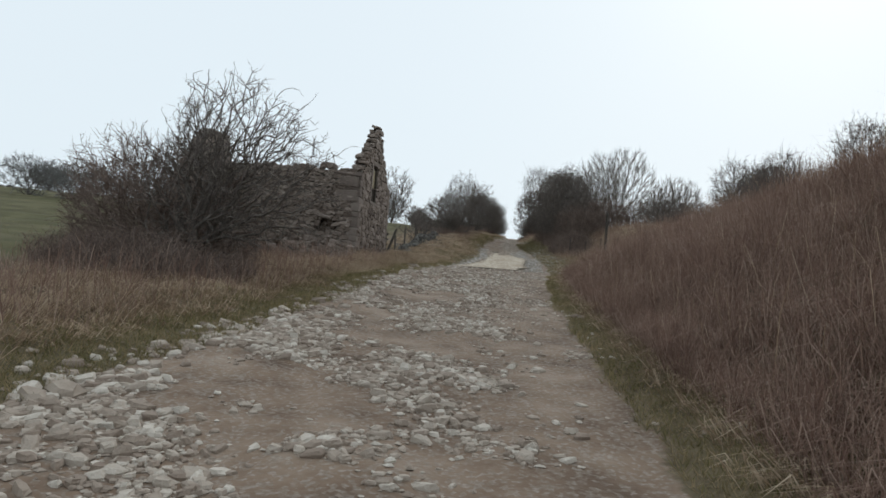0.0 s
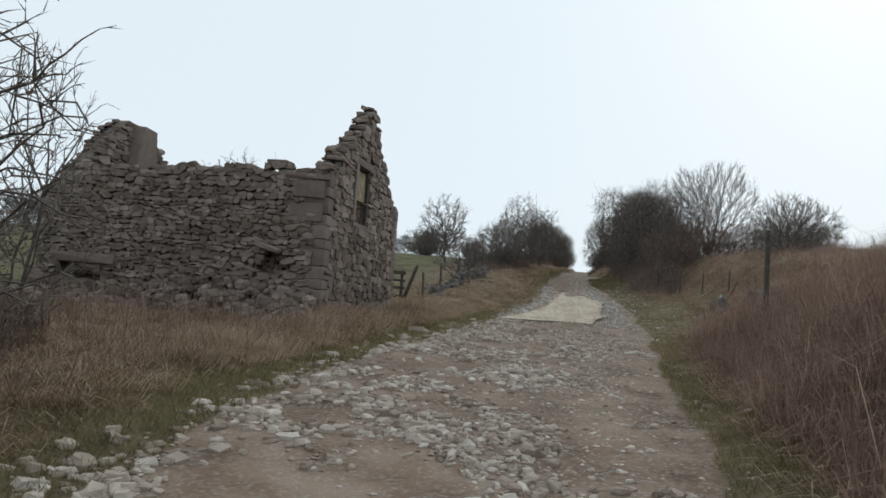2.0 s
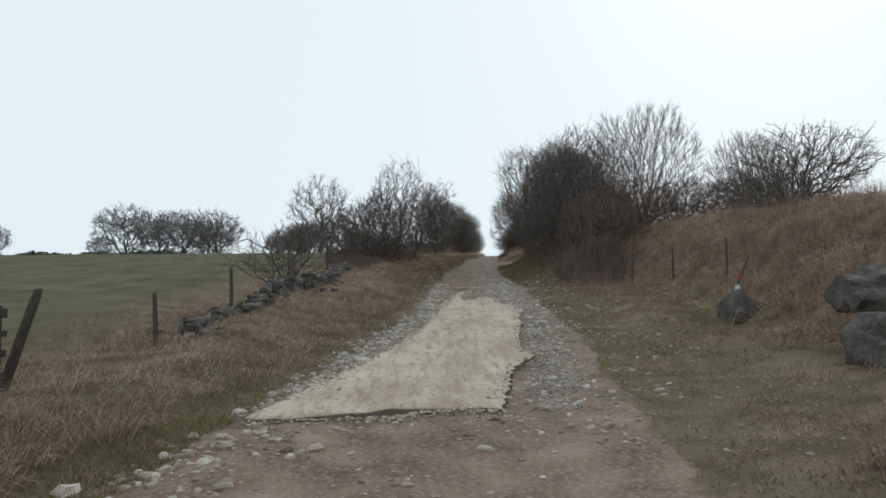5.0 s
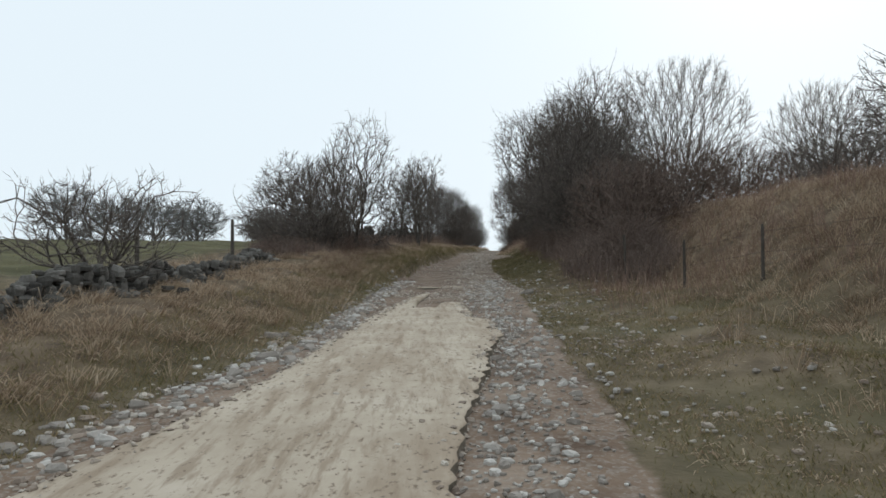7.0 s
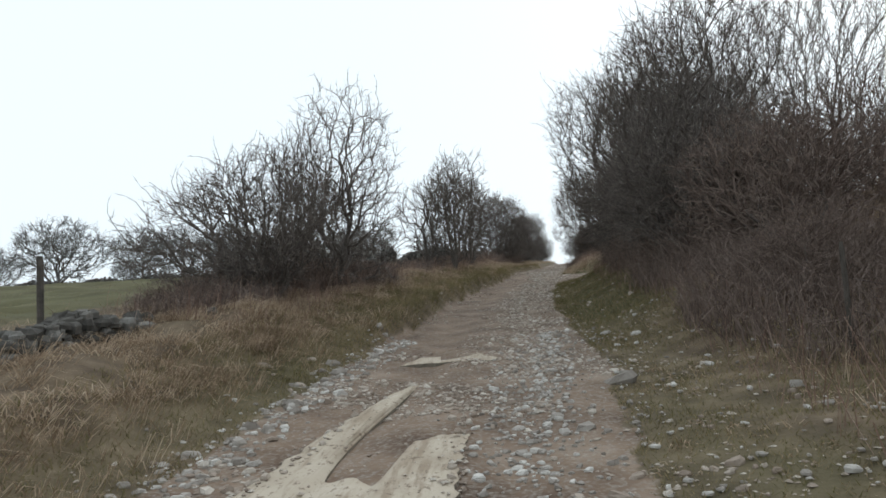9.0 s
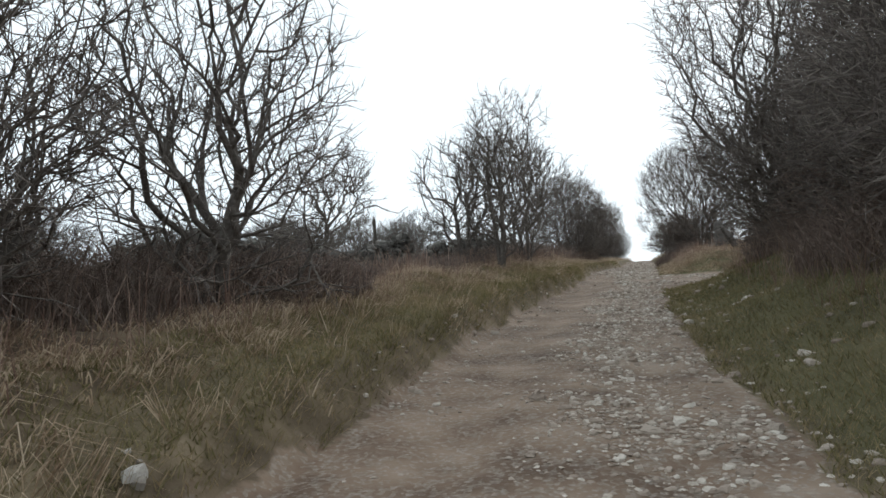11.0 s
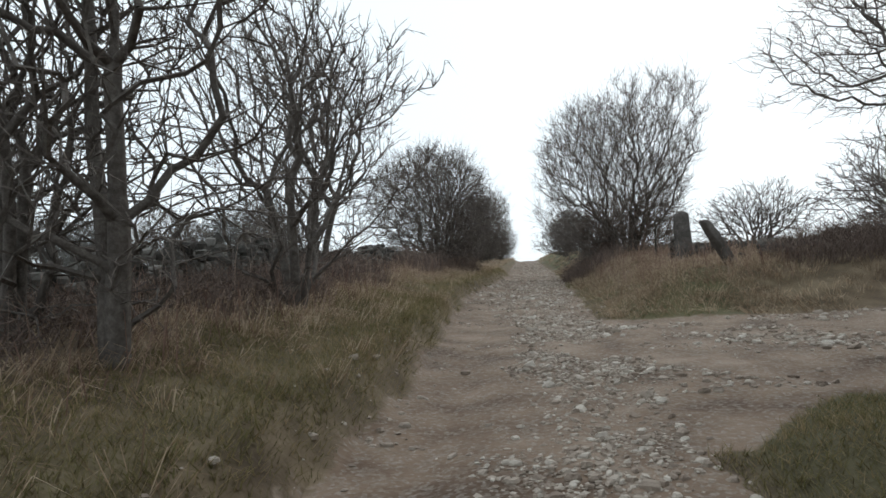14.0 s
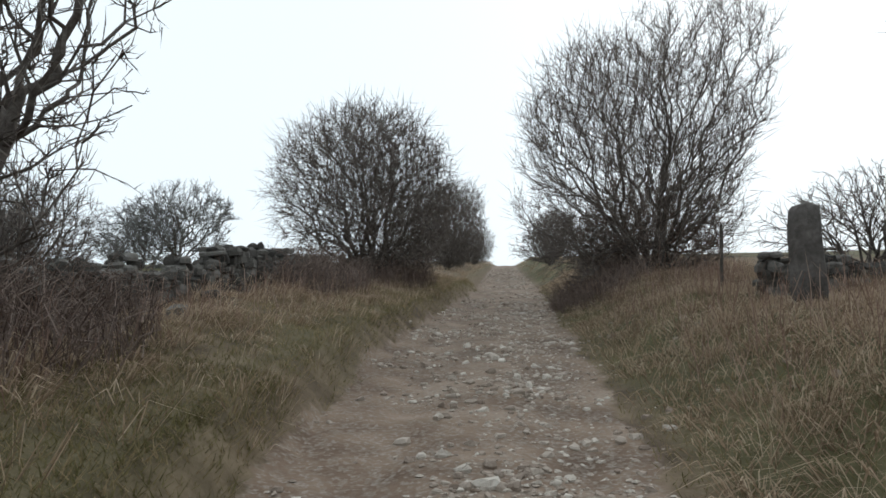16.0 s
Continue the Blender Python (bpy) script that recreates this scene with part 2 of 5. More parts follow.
def land(x, y):
    x, y = np.asarray(x, float), np.asarray(y, float)
    z = road_z(y)
    dl, dr = edge_l(y) - x, x - edge_r(y)
    bank_l = np.interp(y, [-20, 4, 12, 22, 27, 33, 39, 46, 60, 75, 95, 130], [0.4, 0.35, 0.15, 0.1, 0.25, 0.3, 0.15, 0.55, 1.0, 1.0, 0.9, 0.6])
    cut = step(56, 62, y)
    left = (step(-0.1, 2.6, dl) * (1 - 0.5 * cut) + step(-0.05, 0.4, dl) * 0.5 * cut) * bank_l + np.maximum(dl - 5, 0) * 0.012
    steep = step(-0.2, 1.0, dr) * 0.22 + step(0.9, 3.0, dr) * 1.0 + step(2.5, 6.5, dr) * (1.4 + 1.0 * step(22, 10, y)) + step(5, 14, dr) * (0.9 + 0.5 * step(22, 10, y))
    gentle = step(0, 3.5, dr) * 0.3 + step(3.2, 7.8, dr) * 2.6 + step(7, 16, dr) * 0.9
    bushy = step(0.2, 3.2, dr) * 1.1 + step(3, 8, dr) * 1.6
    verge = step(0, 2.2, dr) * 0.85 + step(3, 9, dr) * 0.2
    k1, k2, k3 = step(24, 33, y), step(53, 60, y), step(74, 79, y)
    right = steep * (1 - k1) + gentle * k1 * (1 - k2) + bushy * k2 * (1 - k3) + verge * k3
    near = step(78.0, 74.5, y) + step(84.5, 87, y)
    right = right * np.where(y > 74, np.maximum(near, 0.05 * step(9, 20, x)), 1.0)
    side = left * (dl > -0.2) + right * (dr > -0.2)
    rough = (wob(x, y, 1.6, 1) * 0.10 + wob(x, y, 0.62, 2) * 0.075) * np.clip(np.maximum(dl, dr), 0, 2) / 2
    t = on_track(x, y)
    mid = (edge_l(y) + edge_r(y)) / 2
    rut = -0.05 * np.exp(-((np.abs(x - mid - 0.1) - 0.85) / 0.3) ** 2) + wob(x, y, 0.7, 4) * 0.02 + wob(x, y, 0.28, 6) * 0.012
    far = wob(x, y, 60, 7) * 2.0 * step(40, 160, np.abs(x - 5)) - 6e-5 * np.maximum(np.abs(x - 5) - 60, 0) ** 2 * 0.5
    return z + side + rough * (1 - t) + rut * t + far


def lz(x, y):
    return float(land(x, y))


# ---- mesh helpers ----


def mesh_from(name, verts, faces, material, smooth=False):
    me = bpy.data.meshes.new(name)
    verts, faces = np.asarray(verts, np.float32), np.asarray(faces, np.int32)
    k = faces.shape[1]
    me.vertices.add(len(verts))
    me.vertices.foreach_set("co", verts.ravel())
    me.loops.add(faces.size)
    me.loops.foreach_set("vertex_index", faces.ravel())
    me.polygons.add(len(faces))
    me.polygons.foreach_set("loop_start", np.arange(0, faces.size, k, dtype=np.int32))
    me.polygons.foreach_set("use_smooth", np.full(len(faces), smooth))
    me.update(calc_edges=True)
    me.materials.append(material)
    return me


def part(name, bm, material, parent, label=""):
    if isinstance(bm, bmesh.types.BMesh):
        me = bpy.data.meshes.new(name)
        bm.to_mesh(me)
        bm.free()
        me.materials.append(material)
    else:
        me = bm
    ob = new(name, me)
    ob.parent = parent
    if label:
        tagged(ob, label)
    return ob


def thing(name, at, label, category, group="", turn=0.0, kind=""):
    ob = new(name)
    ob.matrix_basis = pose(*at, 0, 0, turn)
    return tagged(ob, label, category, group, kind)


def box(bm, centre, size, rot=(0, 0, 0), bevel=0.0, jitter=0.0, rng=random):
    r = bmesh.ops.create_cube(bm, size=1.0, matrix=pose(*centre, *rot) @ Matrix.Diagonal((*size, 1)))
    vs = r["verts"]
    if bevel:
        es = list({e for v in vs for e in v.link_edges})
        b = bmesh.ops.bevel(bm, geom=es, offset=bevel, segments=1, affect="EDGES")
        vs = list({v for f in b["faces"] for v in f.verts} | {v for v in vs if v.is_valid})
    if jitter:
        for v in vs:
            v.co += Vector([rng.uniform(-jitter, jitter) for _ in range(3)])
    return vs


# ---- ground and track: one sheet, parted along the track's edges ----


def spaced(lo, a, b, hi, fine, grow=1.16, cap=25.0):
    mid = list(np.arange(a, b + 1e-6, fine))
    up, s = [b], fine
    while up[-1] < hi:
        s = min(s * grow, cap)
        up.append(up[-1] + s)
    dn, s = [a], fine
    while dn[-1] > lo:
        s = min(s * grow, cap)
        dn.append(dn[-1] - s)
    return np.array(dn[:0:-1] + mid + up[1:])


def ground_material(name):
    m = bpy.data.materials.new(name)
    m.use_nodes = True
    n, l = m.node_tree.nodes, m.node_tree.links
    b = n["Principled BSDF"]
    b.inputs["Roughness"].default_value = 0.95
    b.inputs["Specular IOR Level"].default_value = 0.2
    co = n.new("ShaderNodeTexCoord")

    def noise_tex(scale, detail=6):
        t = n.new("ShaderNodeTexNoise")
        t.inputs["Scale"].default_value, t.inputs["Detail"].default_value = scale, detail
        l.new(co.outputs["Object"], t.inputs["Vector"])
        return t.outputs["Fac"]

    def ramp(fac, stops):
        r = n.new("ShaderNodeValToRGB")
        for i, (p, c) in enumerate(stops):
            e = r.color_ramp.elements[i] if i < 2 else r.color_ramp.elements.new(p)
            e.position, e.color = p, (*c, 1)
        l.new(fac, r.inputs[0])
        return r.outputs[0]

    def mix(fac, a, c):
        x = n.new("ShaderNodeMix")
        x.data_type = "RGBA"
        l.new(fac, x.inputs[0])
        l.new(a, x.inputs[6])
        l.new(c, x.inputs[7])
        return x.outputs[2]

    def attr(a):
        t = n.new("ShaderNodeAttribute")
        t.attribute_name = a
        return t.outputs["Fac"]

    soil = ramp(noise_tex(2.2), [(0.3, (0.075, 0.053, 0.036)), (0.5, (0.13, 0.096, 0.063)), (0.68, (0.2, 0.15, 0.1))])
    green = ramp(noise_tex(0.5, 14), [(0.3, (0.06, 0.057, 0.028)), (0.5, (0.09, 0.086, 0.04)), (0.7, (0.128, 0.115, 0.058))])
    track = ramp(noise_tex(1.3, 10), [(0.3, (0.098, 0.065, 0.045)), (0.46, (0.162, 0.112, 0.079)), (0.58, (0.21, 0.15, 0.108)), (0.72, (0.275, 0.212, 0.162))])
    v = n.new("ShaderNodeTexVoronoi")
    v.inputs["Scale"].default_value = 26
    l.new(co.outputs["Object"], v.inputs["Vector"])
    grit = ramp(v.outputs["Color"], [(0.45, (0.0, 0.0, 0.0)), (0.75, (1.0, 1.0, 1.0))])
    pale = ramp(noise_tex(30, 2), [(0.4, (0.2, 0.17, 0.14)), (0.65, (0.38, 0.35, 0.31))])
    gm = n.new("ShaderNodeMath")
    gm.operation = "MULTIPLY"
    l.new(grit, gm.inputs[0])
    gm.inputs[1].default_value = 0.45
    track = mix(gm.outputs[0], track, pale)
    ragged = n.new("ShaderNodeMath")
    ragged.operation = "MULTIPLY_ADD"
    l.new(noise_tex(7, 6), ragged.inputs[0])
    ragged.inputs[1].default_value = 1.1
    l.new(attr("track"), ragged.inputs[2])
    edge = n.new("ShaderNodeMapRange")
    edge.interpolation_type = "SMOOTHSTEP"
    edge.inputs["From Min"].default_value, edge.inputs["From Max"].default_value = 0.85, 1.2
    l.new(ragged.outputs[0], edge.inputs["Value"])
    base = mix(edge.outputs[0], mix(attr("green"), soil, green), track)
    l.new(base, b.inputs["Base Color"])
    bp = n.new("ShaderNodeBump")
    bp.inputs["Strength"].default_value, bp.inputs["Distance"].default_value = 0.6, 0.04
    l.new(noise_tex(14, 8), bp.inputs["Height"])
    l.new(bp.outputs[0], b.inputs["Normal"])
    return m


M_GROUND = ground_material("turf_and_track")


def greenness(x, y):
    dl, dr = edge_l(y) - x, x - edge_r(y)
    edge = np.exp(-((np.maximum(dl, dr) - 0.6) / 0.8) ** 2) * 0.4 * (1 - 0.6 * step(56, 62, y) * step(0.5, 0.2, dl))
    field = step(6.0, 9.0, dl) * 0.95
    flat = step(0.2, 0.9, dr) * step(5.0, 3.6, dr) * step(26, 34, y) * step(58, 50, y) * (0.3 + 0.3 * wob(x, y, 0.9, 21))
    gate = step(25.5, 31, y) * step(42, 37, y) * step(0.3, 1, dl) * 0.6
    turn = step(0.0, 0.5, dr) * step(3.4, 2.2, dr) * step(58, 62, y) * 0.85
    far = np.maximum(step(10, 16, dr) * 0.7, turn)
    return np.clip(np.maximum.reduce([edge, field, flat, gate, far]) + wob(x, y, 2.3, 9) * 0.2, 0, 1)


def build_ground():
    xs = spaced(-900, -9, 17, 900, 0.24, 1.15, 60)
    ys = spaced(-250, -2, 108, 1500, 0.24, 1.1, 60)
    X, Y = np.meshgrid(xs, ys)
    Z = land(X, Y)
    verts = np.stack([X.ravel(), Y.ravel(), Z.ravel()], 1)
    nx, ny = len(xs), len(ys)
    idx = np.arange(nx * ny).reshape(ny, nx)
    quads = np.stack([idx[:-1, :-1], idx[:-1, 1:], idx[1:, 1:], idx[1:, :-1]], -1).reshape(-1, 4)
    T, GR = on_track(X, Y).ravel(), greenness(X, Y).ravel()
    is_track = T[quads].mean(1) > 0.35
    out = []
    for name, pick in (("ground", ~is_track), ("road", is_track)):
        q = quads[pick]
        used, inv = np.unique(q, return_inverse=True)
        me = mesh_from(name, verts[used], inv.reshape(-1, 4), M_GROUND, True)
        for a, val in (("track", T), ("green", GR)):
            me.attributes.new(a, "FLOAT", "POINT").data.foreach_set("value", val[used].astype(np.float32))
        out.append(new(name, me))
    tagged(out[0], "rough winter pasture and grassy verges on a rising hillside", "ground", kind="structure")
    tagged(out[1], "rutted brown dirt track strewn with broken limestone", "dirt track", kind="structure")
    return out


ground, road = build_ground()

# ---- trees and bushes ----


def tubes(segs, sides):
    """Frustums for rows of x0 y0 z0 r0 x1 y1 z1 r1."""
    s = np.asarray(segs, float)
    p0, r0, p1, r1 = s[:, 0:3], s[:, 3], s[:, 4:7], s[:, 7]
    d = p1 - p0
    d /= np.maximum(np.linalg.norm(d, axis=1, keepdims=True), 1e-6)
    ref = np.where(np.abs(d[:, 2:3]) > 0.9, [[1.0, 0, 0]], [[0, 0, 1.0]])
    a = np.cross(d, ref)
    a /= np.linalg.norm(a, axis=1, keepdims=True)
    b = np.cross(d, a)
    ang = np.arange(sides) * 2 * np.pi / sides
    ring = np.cos(ang)[None, :, None] * a[:, None] + np.sin(ang)[None, :, None] * b[:, None]
    v0 = p0[:, None] + ring * r0[:, None, None]
    v1 = (p1 + d * r1[:, None] * 0.5)[:, None] + ring * r1[:, None, None]
    verts = np.concatenate([v0, v1], 1).reshape(-1, 3)
    base = (np.arange(len(s)) * 2 * sides)[:, None]
    k = np.arange(sides)
    f = np.stack([k, (k + 1) % sides, (k + 1) % sides + sides, k + sides], 1)
    faces = (base[:, :, None] + f[None]).reshape(-1, 4)
    return verts, faces


def cones(segs, sides=3):
    """Slender pointed twigs for the same rows."""
    s = np.asarray(segs, float)
    v, _ = tubes(segs, sides)
    v = v.reshape(len(s), 2 * sides, 3)
    v = np.concatenate([v[:, :sides], s[:, None, 4:7]], 1).reshape(-1, 3)
    k = np.arange(sides)
    f = np.stack([k, (k + 1) % sides, np.full(sides, sides)], 1)
    return v, (f[None] + (np.arange(len(s)) * (sides + 1))[:, None, None]).reshape(-1, 3)


def grow(seed, height, radius, n=700, twigs=3.0, cz=0.55, down=None, stems=3, spread=0.5, trunk=0.3, pull=0.3, lean=(0, 0), lumpy=0.25, square=2.0, shell=0.42, crook=0.16, girth=0.1, length=0.3, rise=0.15, shoots=0.35, reach=0.45, limb=1.0):
    """Skeleton of a bare tree: points of an uneven crown, each joined to the limb that reaches it best; rows for wood, branches and twigs."""
    rng = np.random.default_rng(seed)
    n = int(n * 1.5)
    height, radius = height - 0.45 * reach, radius - 0.45 * reach
    cen = np.array([lean[0], lean[1], height * cz])
    lo = down if down else height * cz * 0.92
    lumps = rng.normal(size=(12, 3))
    lumps /= np.linalg.norm(lumps, axis=1, keepdims=True)
    amp = rng.uniform(-0.6, 1.3, 12) * lumpy
    u = rng.normal(size=(n, 3))
    u /= np.linalg.norm(u, axis=1, keepdims=True)
    r = (1 + ((np.maximum(u @ lumps.T, 0) ** 6) * amp).sum(1)) / (np.abs(u) ** square).sum(1) ** (1 / square) * rng.random(n) ** shell
    pts = cen + u * r[:, None] * np.stack([np.full(n, radius), np.full(n, radius), np.where(u[:, 2] > 0, height - cen[2], lo)], 1)
    pts = pts[pts[:, 2] > 0.12]
    pts = pts[np.argsort(np.linalg.norm(pts * np.array([1, 1, 0.85]), axis=1))]
    cap = 30 * len(pts) + 900
    Q, L, par, D = np.zeros((cap, 3)), np.zeros(cap), np.full(cap, -1), np.zeros((cap, 3))
    m = 0

    def add(p, parent):
        nonlocal m
        Q[m], par[m] = p, parent
        if parent >= 0:
            e = p - Q[parent]
            d = np.linalg.norm(e)
            L[m], D[m] = L[parent] + d, e / max(d, 1e-6)
        else:
            D[m] = (0, 0, 1)
        m += 1
        return m - 1

    for s in range(stems):
        az = s * 2.4 + rng.uniform(-0.5, 0.5)
        foot = 0.0 if stems == 1 else rng.uniform(0.05, 0.2)
        k = add(np.array([np.cos(az) * foot, np.sin(az) * foot, 0.05]), add(np.array([0, 0, -0.3]), -1))
        top = height * trunk * rng.uniform(0.8, 1.15)
        d = np.array([np.cos(az) * spread + lean[0] / height, np.sin(az) * spread + lean[1] / height, 1.0])
        while Q[k][2] < top:
            d = d + rng.normal(size=3) * crook * min(0.5, 0.1 + spread)
            k = add(Q[k] + d / np.linalg.norm(d) * 0.22, k)
    for p in pts:
        e = p - Q[:m]
        d = np.linalg.norm(e, axis=1) + 1e-6
        turn = (e * D[:m]).sum(1) / d
        j = int(np.argmin(d * (1.25 - 0.45 * turn) + pull * L[:m]))
        bits = max(1, int(d[j] / 0.22))
        a, k = Q[j].copy(), j
        bow = rng.normal(size=3) * crook * d[j] + D[j] * 0.18 * d[j]
        for i in range(1, bits + 1):
            t = i / bits
            q = a + (p - a) * t + bow * 4 * t * (1 - t) * 0.6
            if i < bits:
                q = q + rng.normal(size=3) * crook * 0.22
            k = add(q, k)
    Q, par, D = Q[:m], par[:m], D[:m]
    load = np.zeros(m)
    tip = np.ones(m, bool)
    tip[par[par >= 0]] = False
    load[tip] = 1
    for i in range(m - 1, -1, -1):
        if par[i] >= 0:
            load[par[i]] += load[i]
    R = np.minimum(0.0078 * limb * load ** 0.47, girth)
    i = np.where(par >= 0)[0]
    rows = np.concatenate([Q[par[i]], np.minimum(R[par[i]], R[i] * 1.35)[:, None], Q[i], R[i][:, None]], 1)
    big, mid = R[i] > 0.03, (R[i] <= 0.03) & (R[i] > 0.0135)
    # crooked end twigs, each with a spur
    c = np.repeat(np.where(load <= 5)[0], rng.poisson(twigs * 0.6, (load <= 5).sum()))
    k = len(c)
    out = Q[c] - cen * np.array([1, 1, 0.6])
    out /= np.linalg.norm(out, axis=1, keepdims=True)
    d = D[c] * 0.5 + rng.normal(size=(k, 3)) * 0.55 + out * 0.3 + np.array([0, 0, rise])
    d /= np.linalg.norm(d, axis=1, keepdims=True)
    ln = length * rng.uniform(0.45, 1.35, (k, 1))
    p0 = Q[c]
    p1 = p0 + d * ln * 0.55
    d2 = d + rng.normal(size=(k, 3)) * 0.45 + np.array([0, 0, rise * 0.6])
    p2 = p1 + d2 / np.linalg.norm(d2, axis=1, keepdims=True) * ln * 0.6
    d3 = d + rng.normal(size=(k, 3)) * 0.8
    p3 = (p0 + p1) / 2 + d3 / np.linalg.norm(d3, axis=1, keepdims=True) * ln * 0.4
    w = lambda v: np.full((k, 1), v)
    fine = np.concatenate([np.concatenate([p0, w(0.0066), p1, w(0.0045)], 1), np.concatenate([p1 - d * 0.01, w(0.006), p2, w(0.001)], 1), np.concatenate([(p0 + p1) / 2, w(0.0055), p3, w(0.001)], 1)])
    # crooked shoots that stand out past the crown, with short thorny spurs
    tips = np.where(load == 1)[0]
    away = (Q[tips] - cen) / np.array([radius, radius, height - cen[2]])
    tips = tips[(np.linalg.norm(away, axis=1) > 0.72) & (rng.random(len(tips)) < shoots)]
    g = len(tips)
    way = Q[tips] - cen * np.array([1, 1, 0.7])
    way = way / np.linalg.norm(way, axis=1, keepdims=True) + D[tips] * 0.6 + np.array([0, 0, rise]) + rng.normal(size=(g, 3)) * 0.3
    at, extra, spurs = Q[tips], [], []
    far = reach * rng.uniform(0.5, 1.5, (g, 1))
    c1 = lambda v: np.full((g, 1), v)
    for k in range(4):
        way = way / np.linalg.norm(way, axis=1, keepdims=True)
        nxt = at + way * far / 4
        extra.append(np.concatenate([at, c1(0.0105 - 0.002 * k), nxt, c1(0.0085 - 0.002 * k)], 1))
        sd = way * 0.8 + rng.normal(size=(g, 3)) * 0.5
        spurs.append(np.concatenate([(at + nxt) / 2, c1(0.0055), (at + nxt) / 2 + sd * length * 0.3, c1(0.001)], 1))
        at = nxt
        way = way + rng.normal(size=(g, 3)) * (0.25 + crook)
    fine = np.concatenate([fine] + spurs)
    return rows[big], rows[mid], np.concatenate([rows[~big & ~mid]] + extra), fine


TREES = {}


def tree(kind, name, x, y, label, category="tree", group="", turn=0.0, scale=1.0, twig=None, thick=1.0, **shape):
    """A bare tree or bush; alike ones share their meshes."""
    key = (kind, twig.name if twig else "")
    if key not in TREES:
        wood, mids, thin, fine = grow(**shape)
        fine[:, [3, 7]] *= thick
        thin[:, [3, 7]] *= max(1, thick * 0.8)
        va, fa = tubes(mids, 4)
        vb, fb = tubes(thin, 3)
        crown = (np.concatenate([va, vb]), np.concatenate([fa, fb + len(va)]))
        TREES[key] = (mesh_from("trunk", *tubes(wood, 6), M_BARK, True), mesh_from("crown", *crown, M_BARK if not twig else twig), mesh_from("twig_mass", *cones(fine), twig or M_TWIG))
    t, b, f = TREES[key]
    ob = thing(name, (x, y, lz(x, y)), label, category, group, turn)
    ob.scale = (scale, scale, scale)
    part("trunk", t, None, ob)
    tagged(part("crown", b, None, ob), kind="stuff")
    tagged(part("twig_mass", f, None, ob), kind="stuff")
    return ob


BUSH = dict(cz=0.45, stems=7, spread=0.7, trunk=0.18, girth=0.06)
tree("ruin_hawthorn", "hawthorn_tree", -5.75, 15.2, "bare wind-bent hawthorn growing in scrub before the ruin", seed=3, height=3.75, radius=1.6, lean=(0.5, 0.2), n=1300, twigs=3.4, cz=0.6, down=1.7, stems=4, spread=0.35, trunk=0.3, girth=0.1, crook=0.24, lumpy=0.6, length=0.26, thick=1.1, rise=-0.1, shoots=0.22, reach=0.6)
SCRUB = "dense low brown thorn scrub before the ruined barn"
tree("scrub", "hawthorn_scrub", -6.9, 16.6, SCRUB, category="scrub", group="thorn scrub", seed=43, height=3.0, radius=2.3, n=900, twigs=3.8, lumpy=0.25, square=2.6, length=0.42, thick=1.2, twig=M_TWIG_RED, **BUSH)
tree("scrub", "hawthorn_scrub", -8.6, 19.2, SCRUB, category="scrub", group="thorn scrub", turn=120, scale=0.9, twig=M_TWIG_RED)
tree("inner_shrub", "elder_bush", -6.6, 28.6, "bare shrub growing inside the roofless ruin", category="bush", seed=7, height=4.0, radius=1.9, n=220, twigs=2, stems=1, spread=0.4, trunk=0.15, pull=0.7, girth=0.03, rise=0.5)
tree("ruin_sapling", "elder_sapling", -8.9, 23.4, "thin leafless sapling beside the ruined wall", seed=5, height=5.6, radius=1.5, n=110, twigs=2, stems=1, spread=0.15, trunk=0.5, pull=0.6, girth=0.035, rise=0.4)
tree("bush_dense", "hawthorn_bush", 0.25, 60.7, "dense bare hawthorn bush on the grassy verge", seed=11, height=3.6, radius=2.15, lean=(-0.35, 0), n=1300, twigs=4.0, lumpy=0.45, shell=0.36, length=0.36, thick=1.2, reach=0.7, **BUSH)
tree("pale_shrub", "elder_bush", -1.75, 47.6, "open crooked bare shrub beside the wall", category="bush", seed=17, height=2.2, radius=1.7, n=300, twigs=3, stems=1, spread=0.6, trunk=0.2, pull=0.25, crook=0.22, lumpy=0.5, girth=0.05)
tree("trunk_tree", "hawthorn_tree", 0.9, 64.3, "old bare hawthorn with crooked spreading limbs", seed=14, height=4.9, radius=2.1, n=900, twigs=2.8, cz=0.56, stems=2, spread=0.15, trunk=0.3, crook=0.22, lumpy=0.5, girth=0.2, length=0.4, thick=1.1)
tree("tall_pair", "hawthorn_tree", 3.5, 77.0, "tall bare hawthorn with ivy-dark upright trunk", seed=23, height=5.6, radius=1.55, n=650, twigs=3.2, cz=0.62, down=2.8, stems=2, spread=0.11, trunk=0.62, pull=0.12, crook=0.2, lumpy=0.5, girth=0.19, length=0.32)
tree("tall_pair_b", "hawthorn_tree", 2.3, 77.6, "bare hawthorn with slender upright trunks", seed=22, height=4.1, radius=1.4, limb=1.3, n=400, cz=0.6, stems=3, spread=0.15, trunk=0.5, crook=0.2, lumpy=0.4, girth=0.09)
tree("vase", "ash_sapling", 4.1, 81.1, "slender bare tree with upswept stems", seed=25, height=5.0, radius=1.9, limb=1.15, n=280, twigs=4.0, cz=0.62, down=2.6, stems=3, spread=0.1, trunk=0.3, pull=0.35, crook=0.12, lumpy=0.4, girth=0.09, rise=0.5, length=0.36, thick=1.2)
tree("twisted", "hawthorn_tree", 3.2, 87.0, "gnarled bare hawthorn with twisted branches", seed=28, height=6.0, radius=1.8, n=800, twigs=3.6, cz=0.62, stems=3, spread=0.2, trunk=0.35, pull=0.3, crook=0.24, lumpy=0.4, girth=0.11, rise=0.4, thick=1.2)
